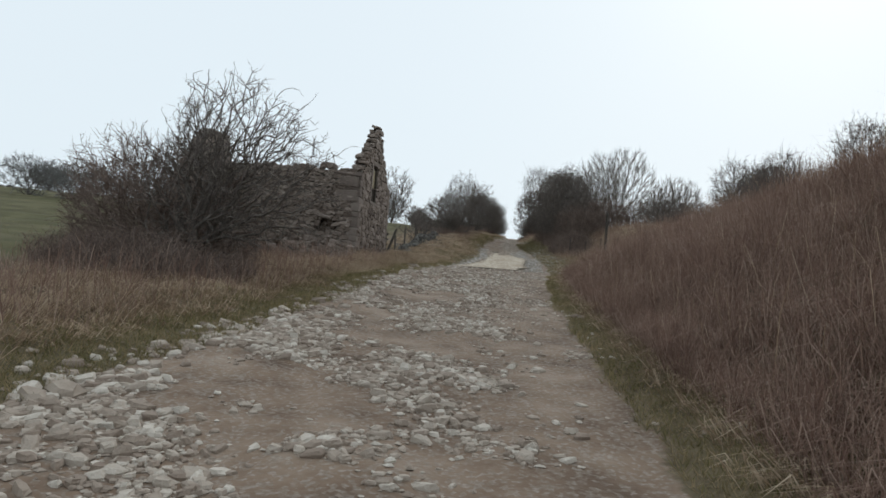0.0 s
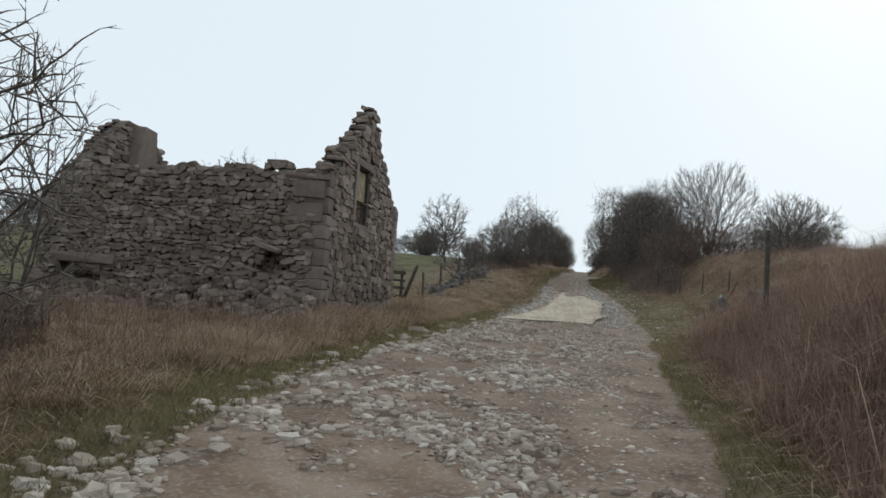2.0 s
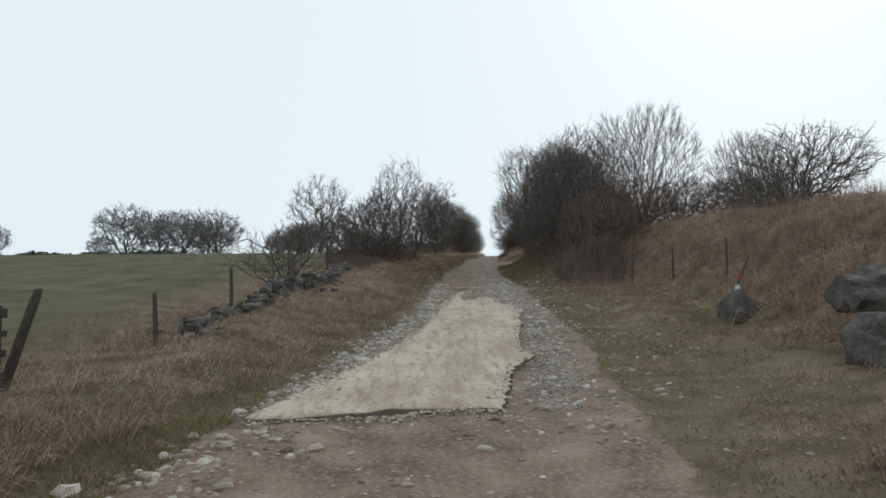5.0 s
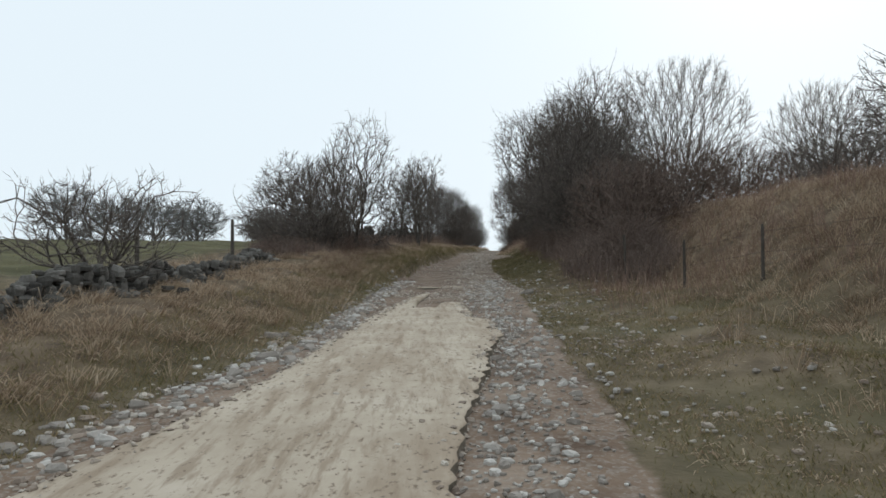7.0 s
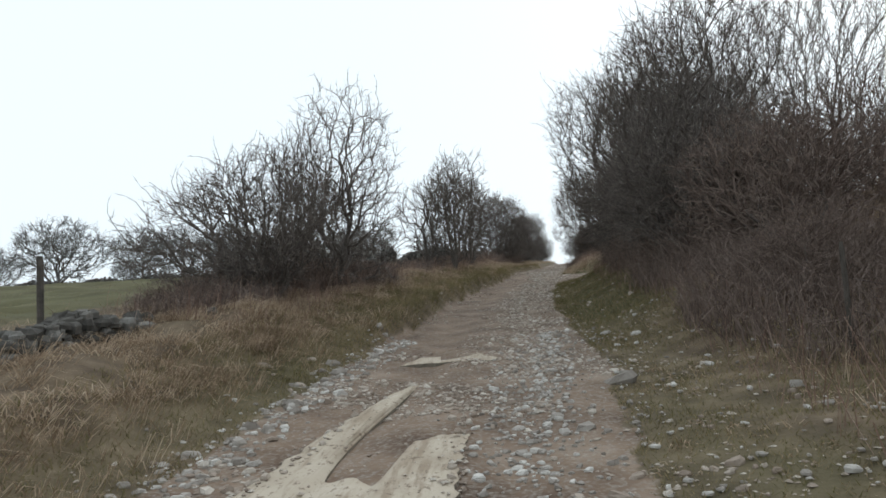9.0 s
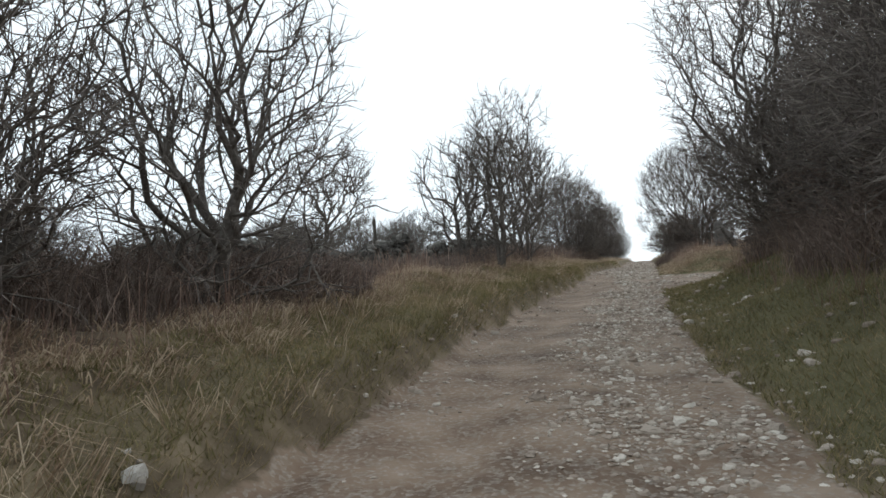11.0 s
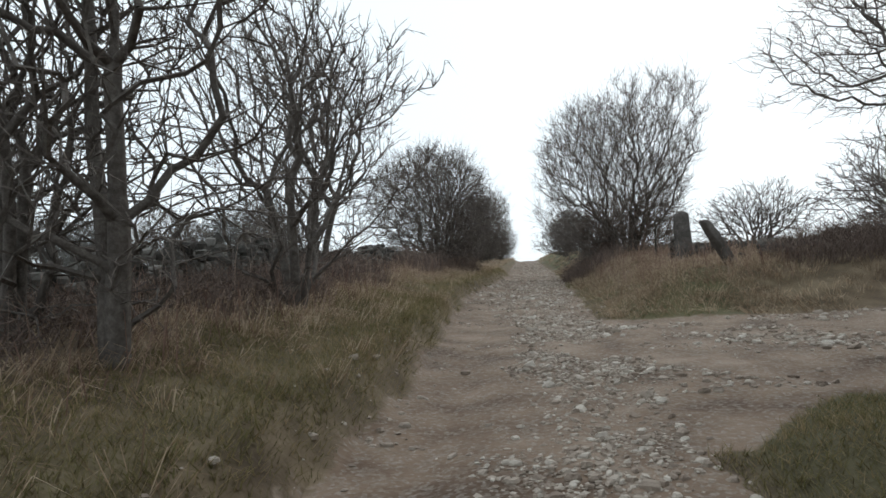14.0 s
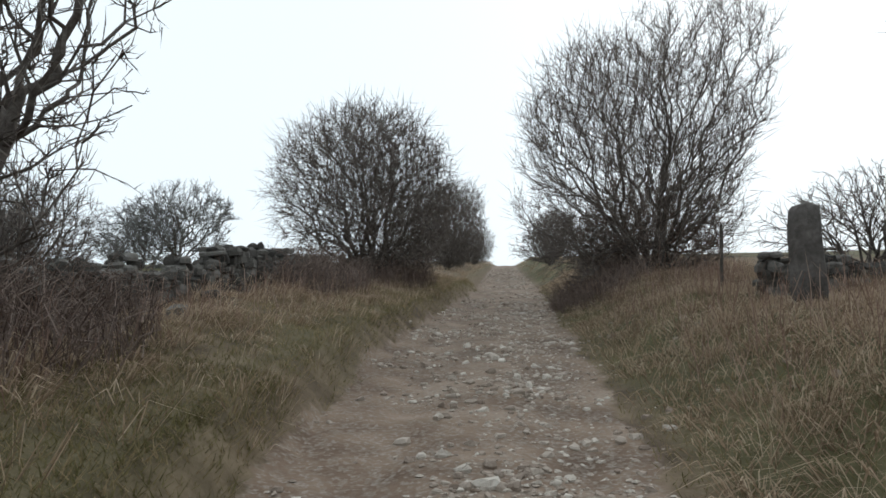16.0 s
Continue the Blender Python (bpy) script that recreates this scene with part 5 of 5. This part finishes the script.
def boulder(at, size, turn, label, seed, cap=False):
    x, y = at
    ob = thing("boulder", (x, y, lz(x, y) - 0.08), label, "boulder", "boulders on the verge", turn)
    bm = bmesh.new()
    bmesh.ops.create_icosphere(bm, subdivisions=4, radius=1.0)
    for v in bm.verts:
        p = v.co.copy()
        f = 1 + 0.35 * noise.noise(p * 1.1 + Vector((seed, 0, 0))) + 0.18 * noise.noise(p * 2.7 + Vector((0, seed, 0))) + 0.05 * noise.noise(p * 7)
        q = p * f
        q.x, q.y, q.z = max(-0.85, min(0.8, q.x)), max(-0.8, min(0.85, q.y)), max(-0.35, min(0.95, q.z))
        if cap:
            slim = 1 - 0.55 * max(0.0, q.z)
            q.x, q.y = q.x * slim, q.y * slim
        v.co = Vector((q.x * size[0], q.y * size[1], (q.z + 0.3) * size[2]))
    part("rock", bm, M_BOULDER, ob)
    if cap:
        bm = bmesh.new()
        bmesh.ops.create_icosphere(bm, subdivisions=2, radius=0.1, matrix=pose(0.0, 0, size[2] * 1.15) @ Matrix.Diagonal((0.9, 0.75, 1.0, 1)))
        for v in bm.verts:
            v.co.x, v.co.y = v.co.x * (1.1 - 0.9 * max(0.0, (v.co.z - size[2] * 1.15) / 0.1)) + 0.015 * noise.noise(v.co * 20), v.co.y * (1.1 - 0.9 * max(0.0, (v.co.z - size[2] * 1.15) / 0.1))
        part("pale_tip", bm, M_LICHEN, ob, "white lichen-crusted tip")
    return ob


boulder((9.75, 40.7), (0.42, 0.45, 0.62), 20, "grey pointed boulder with a white tip on the verge", 3, True)
boulder((9.0, 34.6), (0.62, 0.5, 0.6), 100, "large dark pitted boulder lying in grass", 8)
boulder((10.35, 36.6), (1.0, 0.6, 0.6), 10, "large dark weathered boulder against the bank", 14)


def fence_post(x, y, h, label, lean=(0, 0), r=0.055, group="fence posts", name="fence_post", m=None):
    ob = thing(name, (x, y, lz(x, y) - 0.15), label, "fence post", group)
    bm = bmesh.new()
    rngp = random.Random(int(x * 100 + y * 10))
    n = 8
    rings = []
    for k, t in enumerate((0, 0.3, 0.6, 0.93, 1.0)):
        rr = r * (1.0 - 0.12 * t - (0.25 if k == 4 else 0))
        rings.append([bm.verts.new((math.cos(a * math.pi / 4) * rr * rngp.uniform(0.9, 1.1) + math.tan(radians(lean[0])) * h * t, math.sin(a * math.pi / 4) * rr * rngp.uniform(0.9, 1.1) + math.tan(radians(lean[1])) * h * t, (h + 0.15) * t)) for a in range(n)])
    for a, b in zip(rings, rings[1:]):
        for k in range(n):
            bm.faces.new((a[k], a[(k + 1) % n], b[(k + 1) % n], b[k]))
    bm.faces.new(rings[-1])
    part("post", bm, m or M_WOOD, ob)
    return ob


def wire(points, r=0.004, name="wire_strand"):
    cu = bpy.data.curves.new(name, "CURVE")
    cu.dimensions, cu.bevel_depth, cu.bevel_resolution = "3D", r, 1
    sp = cu.splines.new("POLY")
    sp.points.add(len(points) - 1)
    for p, q in zip(sp.points, points):
        p.co = (*q, 1)
    cu.materials.append(M_WIRE)
    return tagged(new(name, cu), "sagging rusty fence wire between posts", "wire", "fence wires")


fence_post(5.6, 24.0, 1.9, "dark square-cut fence post in the bracken", r=0.05)
fence_post(-2.85, 39.7, 1.1, "short weathered fence post by the wall's end", lean=(-3, 2))
fence_post(-2.6, 44.3, 1.15, "weathered fence post behind the wall", lean=(-1, 0))
for x, y, h in ((-2.18, 50.15, 1.2), (-1.53, 55.2, 1.3), (-0.5, 67.9, 1.5), (0.1, 75.1, 1.5), (2.4, 86.3, 1.7), (5.2, 108, 1.3)):
    fence_post(x, y, h, "weathered fence post behind the wall", lean=((x * 7) % 4 - 2, 0))
for x, y, h in ((9.9, 53.9, 1.4), (10.5, 51.0, 1.2), (10.9, 47.9, 1.1), (11.2, 44.5, 1.1), (12.75, 93.3, 1.3), (17.0, 94.5, 1.2)):
    fence_post(x, y, h, "thin weathered fence post on the bank", lean=((y * 3) % 5 - 2, 0), r=0.036)
stick = fence_post(10.6, 43.0, 1.0, "charred broken stick leaning in dry grass", lean=(28, 0), r=0.035, name="broken_stick", group="sticks")
tag_bm = bmesh.new()
box(tag_bm, (0.27, -0.03, 0.62), (0.1, 0.02, 0.13), (0, 20, 10), 0.006, 0.01, random.Random(3))
part("tag", tag_bm, M_TAG, stick, "small faded red rag")
for hgt in (0.55, 0.95):
    row = [(9.9, 53.9), (10.2, 52.4), (10.5, 51.0), (10.7, 49.4), (10.9, 47.9), (11.2, 44.5)]
    wire([(x, y, lz(x, y) + hgt - (0.04 if i % 2 else 0)) for i, (x, y) in enumerate(row)])
    row = [(12.6, 90.2), (12.75, 93.3), (14.8, 94.0), (17.0, 94.5)]
    wire([(x, y, lz(x, y) + hgt + 0.15) for x, y in row])


def gatepost(x, y, h, w, d, lean, label, turn):
    ob = thing("stone_gatepost", (x, y, lz(x, y) - 0.2), label, "gatepost", "stone gateposts", turn)
    bm = bmesh.new()
    vs = box(bm, (0, 0, h / 2), (w, d, h), bevel=0.05)
    bmesh.ops.subdivide_edges(bm, edges=bm.edges[:], cuts=3, use_grid_fill=True)
    for v in bm.verts:
        v.co += Vector((noise.noise(v.co * 3) * 0.05, noise.noise(v.co * 3 + Vector((9, 0, 0))) * 0.05, (noise.noise(v.co * 4) * 0.05 if v.co.z > h * 0.8 else 0)))
        if v.co.z > h * 0.9:
            v.co.x *= 0.85
            v.co.z -= abs(v.co.x) * 0.25
        v.co.x += math.tan(radians(lean)) * v.co.z
    for f in bm.faces:
        f.smooth = True
    part("shaft", bm, M_BOULDER, ob)
    return ob


gatepost(12.6, 90.1, 1.6, 0.4, 0.28, -1, "upright rough-hewn stone gatepost with rounded top", 10)
gatepost(12.9, 87.5, 1.25, 0.28, 0.24, -32, "leaning rough-hewn stone gatepost", 15)

# collapsed field gate beside the barn
gx0, gy0, gx1, gy1 = -5.6, 33.9, -2.9, 34.72
gate = thing("field_gate", (gx0, gy0, lz(gx0, gy0) + 0.12), "sagging grey timber gate half sunk in grass", "gate", turn=math.degrees(math.atan2(gy1 - gy0, gx1 - gx0)))
glen = math.hypot(gx1 - gx0, gy1 - gy0)
for k, z in enumerate((0.12, 0.42, 0.68, 0.95)):
    bm = bmesh.new()
    box(bm, (glen / 2, 0, z), (glen, 0.035, 0.13 if k == 3 else 0.085), (0, 1.2, 0), 0.008, 0.006, random.Random(k))
    part("rail", bm, M_WOOD, gate)
for k, x in enumerate((0.06, 0.6, 1.15, 1.7, glen - 0.12)):
    bm = bmesh.new()
    box(bm, (x, 0.036, 0.5), (0.1, 0.035, 1.05), (0, 4 * (k % 2), 0), 0.008, 0.006, random.Random(k + 9))
    part("upright", bm, M_WOOD, gate)
fence_post(-3.0, 34.75, 1.35, "leaning grey timber gatepost", lean=(20, 0), r=0.075, name="timber_gatepost", group="")
fence_post(-5.75, 33.85, 1.1, "leaning grey timber gatepost", lean=(-4, 0), r=0.07, name="timber_gatepost", group="")

# ---- grass, bracken and brambles ----


def blades(name, x, y, h, w, bend, seed, material, label, category="grass", curl=0.5, way=None, simple=False):
    """Tapered bent blades standing on the land, in one mesh."""
    rng = np.random.default_rng(seed)
    n = len(x)
    z = land(x, y) - 0.02
    a = rng.uniform(0, 2 * np.pi, n)
    side = np.stack([np.cos(a), np.sin(a), np.zeros(n)], 1) * (w / 2)[:, None]
    b = rng.uniform(0, 2 * np.pi, n) if way is None else way
    a = a if way is None else b + 1.57 + rng.normal(0, 0.6, n)
    out = np.stack([np.cos(b), np.sin(b), np.zeros(n)], 1) * (bend * h)[:, None]
    base = np.stack([x, y, z], 1)
    mid = base + out * 0.3 + np.stack([np.zeros(n), np.zeros(n), h * 0.6], 1)
    tip = base + out + np.stack([np.zeros(n), np.zeros(n), h * (1 - curl * bend)], 1)
    if simple:
        v = np.stack([base - side, base + side, tip], 1).reshape(-1, 3)
        return tagged(new(name, mesh_from(name, v, np.arange(3 * n).reshape(-1, 3), material)), label, category, kind="stuff")
    v = np.stack([base - side, base + side, mid + side * 0.75, mid - side * 0.75, tip], 1).reshape(-1, 3)
    f = np.array([(0, 1, 2), (0, 2, 3), (3, 2, 4)])
    f = (f[None] + (np.arange(n) * 5)[:, None, None]).reshape(-1, 3)
    return tagged(new(name, mesh_from(name, v, f, material)), label, category, kind="stuff")


def verge_points(n, seed, y0, y1, side, d0, d1, power=1.0, clump=0.0, ymore=None):
    """Places on one side of the track, d0 to d1 metres from its edge."""
    rng = np.random.default_rng(seed)
    y = rng.uniform(y0, y1, n)
    d = d0 + (d1 - d0) * rng.random(n) ** power
    x = edge_l(y) - d if side < 0 else edge_r(y) + d
    keep = on_track(x, y) < 0.4
    if clump:
        keep &= (wob(x, y, 0.8, 11) + 0.8 * wob(x, y, 0.33, 12) + rng.normal(0, 0.5, n)) > clump - 0.6
    bx, by = (x - BARN[0]), (y - BARN[1])
    ca, sa = math.cos(radians(BARN_TURN)), math.sin(radians(BARN_TURN))
    ux, uy = bx * ca - by * sa, bx * sa + by * ca
    keep &= ~((ux < 0.0) & (ux > -LEN) & (uy > 0.0) & (uy < WID))
    keep &= ~((ux < -0.1) & (ux > -LEN) & (uy > -0.9 + 0.5 * wob(x, y, 0.5, 3)) & (uy <= 0) & (rng.random(n) < 0.85))
    return x[keep], y[keep]


def many(*sets):
    return np.concatenate([s[0] for s in sets]), np.concatenate([s[1] for s in sets])


R = np.random.default_rng(77)


def spread(n, lo, hi):
    return lo + (hi - lo) * R.random(n) ** 1.5


x, y = many(verge_points(80000, 1, 0, 60, -1, -0.15, 2.0), verge_points(80000, 2, 55, 112, -1, -0.1, 2.0), verge_points(20000, 3, 0, 30, 1, -0.1, 1.0), verge_points(125000, 4, 26, 60, 1, -0.1, 4.8, 1.0, 0.2), verge_points(45000, 56, 36, 60, 1, -0.1, 3.6, 1.0, 0.2),
            verge_points(36000, 5, 58, 112, 1, -0.1, 2.0), verge_points(60000, 49, 57, 79, 1, -0.1, 2.8), verge_points(50000, 50, 60, 88, -1, -0.1, 1.8), verge_points(40000, 54, 0, 30, 1, -0.1, 1.3), verge_points(40000, 55, 4, 34, -1, -0.1, 1.3), verge_points(32000, 6, 28, 44, -1, 0.5, 8), verge_points(30000, 7, 0, 110, -1, 5.5, 32, 1.8), verge_points(9000, 8, 108, 180, -1, 0, 30), verge_points(6000, 9, 108, 180, 1, 0, 20))
low = np.where((x > edge_r(y)) & (y > 26) & (y < 60), 0.7, 1.0)
blades("short_grass", x, y, low * spread(len(x), 0.05, 0.19), R.uniform(0.009, 0.017, len(x)), R.uniform(0.3, 1.1, len(x)), 101, M_GRASS_GREEN, "short olive-green winter grass along the verges", simple=True)
# low tufts of dead grass that flop over, mostly downhill to the track
cx, cy = many(verge_points(3600, 47, -1, 24, -1, 0.9, 6.0, 1.0, 0.3), verge_points(500, 48, 0, 24, 1, 0.5, 1.2), verge_points(4200, 41, 20, 60, -1, 0.9, 5.5, 1.0, 0.5), verge_points(4600, 42, 55, 112, -1, 1.0, 5.5, 1.0, 0.5), verge_points(3300, 43, 26, 62, 1, 3.6, 9.5, 1.0, 0.2),
              verge_points(1500, 45, 84, 112, 1, 0.3, 5), verge_points(1300, 46, 27, 60, 1, 0.3, 3.8, 1.0, 0.7))
per = 15
nt = len(cx)
ang, rad = R.uniform(0, 6.28, (nt, per)), R.uniform(0.1, 0.3, (nt, 1)) * np.sqrt(R.random((nt, per)))
x, y = (cx[:, None] + rad * np.cos(ang)).ravel(), (cy[:, None] + rad * np.sin(ang)).ravel()
worn = np.where((cx > edge_r(cy)) & (cx < edge_r(cy) + 3.6) & (cy > 26) & (cy < 60), 0.42, 1.0)[:, None]
h = (worn * R.uniform(0.1, 0.27, (nt, 1)) * R.uniform(0.6, 1.15, (nt, per))).ravel()
flop = (np.where(cx > edge_r(cy), 3.14, 0.0) + 1.2 * wob(cx, cy, 1.3, 17) + R.normal(0, 0.5, nt))[:, None] + R.normal(0, 0.45, (nt, per))
lie = np.where(R.random((nt, per)) < 0.5, ang, flop).ravel()
blades("matted_dead_grass", x, y, h, R.uniform(0.009, 0.018, len(x)), R.uniform(1.1, 2.6, len(x)), 106, M_GRASS_DRY, "matted tan dead grass lying over the verges", way=lie, curl=0.36)
cx, cy = many(verge_points(350, 11, 0, 22, -1, 1.0, 6.0), verge_points(420, 27, 19, 33, -1, 0.8, 2.6), verge_points(1100, 19, 22, 58, -1, 1.0, 6.0, 1.0, 0.7), verge_points(1700, 12, 55, 112, -1, 1.3, 5.5, 1.0, 0.5), verge_points(260, 20, 30, 112, -1, 0.2, 1.4), verge_points(90, 24, 84, 112, 1, 0.3, 2.5), verge_points(3200, 13, 28, 62, 1, 4.0, 12.0), verge_points(110, 14, 24, 60, 1, 2.0, 4),
              verge_points(700, 15, 58, 78, 1, 2.4, 6), verge_points(1500, 16, 85, 112, 1, 0.5, 7), verge_points(600, 17, 108, 185, -1, 0.3, 7), verge_points(450, 18, 108, 185, 1, 0.3, 7))
per = 20
nt = len(cx)
ang, rad = R.uniform(0, 6.28, (nt, per)), 0.16 * np.sqrt(R.random((nt, per)))
tall = (R.uniform(0.26, 0.62, nt) * (0.85 + 0.3 * wob(cx, cy, 1.7, 13)))[:, None] * R.uniform(0.5, 1.05, (nt, per))
x, y = (cx[:, None] + rad * np.cos(ang)).ravel(), (cy[:, None] + rad * np.sin(ang)).ravel()
comb = R.normal(0.5, 0.5, (nt, 1)) + ang * 0
way = np.where(R.random((nt, per)) < 0.6, ang, comb).ravel()
blades("long_dead_grass", x, y, tall.ravel(), R.uniform(0.005, 0.011, len(x)), R.uniform(0.6, 1.8, len(x)), 102, M_GRASS_DRY, "long straw-coloured dead grass in tussocks", curl=0.5, way=way)
# bracken on the bank: leaning stalks, each with drooping side fronds
x, y = many(verge_points(17000, 21, -3, 25, 1, 0.7, 8, 1.3), verge_points(4500, 22, 22, 31, 1, 1.3, 8, 1.0, 0.3), verge_points(3500, 25, -3, 25, 1, 7, 14), verge_points(3500, 26, 27, 62, 1, 4.6, 13, 1.0, 0.3))
hb = spread(len(x), 0.75, 1.45) * (0.9 + 0.3 * wob(x, y, 1.1, 15) + 0.12 * wob(x, y, 0.4, 16)) * np.clip(0.45 + (x - edge_r(y)) * 0.35, 0.4, 1.0)
xx, yy = np.repeat(x, 5) + R.normal(0, 0.05, 5 * len(x)), np.repeat(y, 5) + R.normal(0, 0.05, 5 * len(x))
hh = np.repeat(hb, 5) * np.tile([1.0, 0.9, 0.7, 0.8, 0.5], len(x)) * R.uniform(0.55, 1.2, 5 * len(x))
ww = np.tile([0.007, 0.009, 0.014, 0.010, 0.016], len(x))
bend = np.tile([0.4, 0.7, 1.1, 0.9, 1.4], len(x)) * R.uniform(0.3, 1.9, 5 * len(x))
blades("dead_bracken", xx, yy, hh, ww, bend, 103, M_BRACKEN, "dense red-brown dead bracken covering the bank", "bracken")
# upright dead weed stalks
x, y = many(verge_points(6000, 31, 3, 26, -1, 1.2, 7), verge_points(7000, 32, 56, 104, -1, 1.2, 5.0, 1.0, 0.5), verge_points(3000, 33, 48, 76, 1, 1.5, 5), verge_points(2500, 34, 86, 104, 1, 0.8, 5))
blades("dead_weed_stalks", x, y, spread(len(x), 0.3, 1.05), R.uniform(0.006, 0.012, len(x)), R.uniform(0.1, 1.0, len(x)), 104, M_BRACKEN, "upright brown dead weed stalks among grass", "weeds")
x, y = verge_points(1100, 35, -2, 30, 1, 0.9, 7, 1.2)
blades("pale_stalks", x, y, spread(len(x), 0.7, 1.6), R.uniform(0.006, 0.011, len(x)), R.uniform(0.2, 1.0, len(x)), 105, M_GRASS_DRY, "pale bent stalks standing among the bracken", "weeds")


def bramble(x, y, rx, ry, h, n, seed, label, group="bramble thickets"):
    """A thicket of arching stems."""
    n = int(n * 1.3)
    rng = np.random.default_rng(seed)
    rr, aa = np.sqrt(rng.random(n)), rng.uniform(0, 6.28, n)
    px, py = x + rx * rr * np.cos(aa), y + ry * rr * np.sin(aa)
    z0 = land(px, py) - lz(x, y)
    rows = []
    top = h * (1 - 0.45 * rr ** 2) * rng.uniform(0.5, 1.05, n)
    az = rng.uniform(0, 6.28, n)
    reach = top * rng.uniform(0.3, 0.9, n)
    prev = np.stack([px - x, py - y, z0 - 0.05], 1)
    for k in range(1, 4):
        t = k / 3
        q = np.stack([px - x + np.cos(az) * reach * t ** 1.4, py - y + np.sin(az) * reach * t ** 1.4, z0 + top * (1.75 * t - 0.75 * t * t)], 1) + rng.normal(0, 0.08, (n, 3))
        r0, r1 = 0.0058 * (1.25 - 0.27 * k) + 0.0015, 0.0058 * (0.98 - 0.27 * k) + 0.0015
        rows.append(np.concatenate([prev, np.full((n, 1), r0), q, np.full((n, 1), r1)], 1))
        prev = q
    ob = thing("bramble_thicket", (x, y, lz(x, y)), label, "brambles", group)
    tagged(part("stem_mass", mesh_from("stem_mass", *tubes(np.concatenate([r[6:] for r in rows]), 3), M_TWIG_RED), None, ob), kind="stuff")
    for i in range(6):
        cane = np.array([r[i] for r in rows])
        cane[:, [3, 7]] *= 1.5
        part("cane", mesh_from("cane", *tubes(cane, 5), M_TWIG_RED, True), None, ob)
    return ob


for i, (x, y, rx, ry, h, n) in enumerate([(-6.2, 14.2, 2.2, 2.0, 0.9, 1700), (-7.6, 18.4, 2.4, 2.4, 0.9, 1500), (-0.7, 59.5, 1.5, 2.0, 0.7, 900), (-0.8, 63.5, 2.0, 3.0, 1.15, 2000), (0.95, 66.3, 1.4, 2.4, 0.75, 1700), (0.5, 70.0, 1.1, 2.4, 0.5, 800),
                                         (1.5, 74.0, 1.2, 2.0, 0.5, 700), (2.1, 77.5, 1.1, 2.2, 0.5, 700), (3.0, 82.0, 1.3, 3.0, 0.65, 900), (3.5, 87.0, 1.3, 2.6, 0.9, 1000), (10.4, 56.6, 1.7, 3.4, 1.15, 1500), (10.2, 62.0, 1.3, 3.0, 1.2, 1300),
                                         (10.6, 67.5, 1.4, 3.2, 1.2, 1300), (11.2, 73.0, 1.5, 2.6, 1.2, 1200), (16.3, 87.2, 2.8, 1.0, 1.0, 1500), (21.0, 87.4, 3.0, 1.2, 1.1, 1200), (12.0, 99.5, 1.2, 2.6, 0.9, 900), (4.4, 98.5, 1.5, 3.5, 1.1, 1100), (6.0, 104.5, 1.6, 4.0, 1.2, 1000)]):
    bramble(x, y, rx, ry, h, n, 300 + i, "tangled brown leafless bramble thicket")

# ---- single larger stones of the track, nearest first ----
big = scatter_track(150, 51, 5, 30, 0.15, "all", 0.25), scatter_track(90, 52, 5, 30, 0.12, "left", 0.25), scatter_track(90, 53, 58, 96, 0.13, "all", 0.25)
single_stones(road, "stone", np.concatenate([b[0] for b in big]), np.concatenate([b[1] for b in big]), 55, M_LIME)
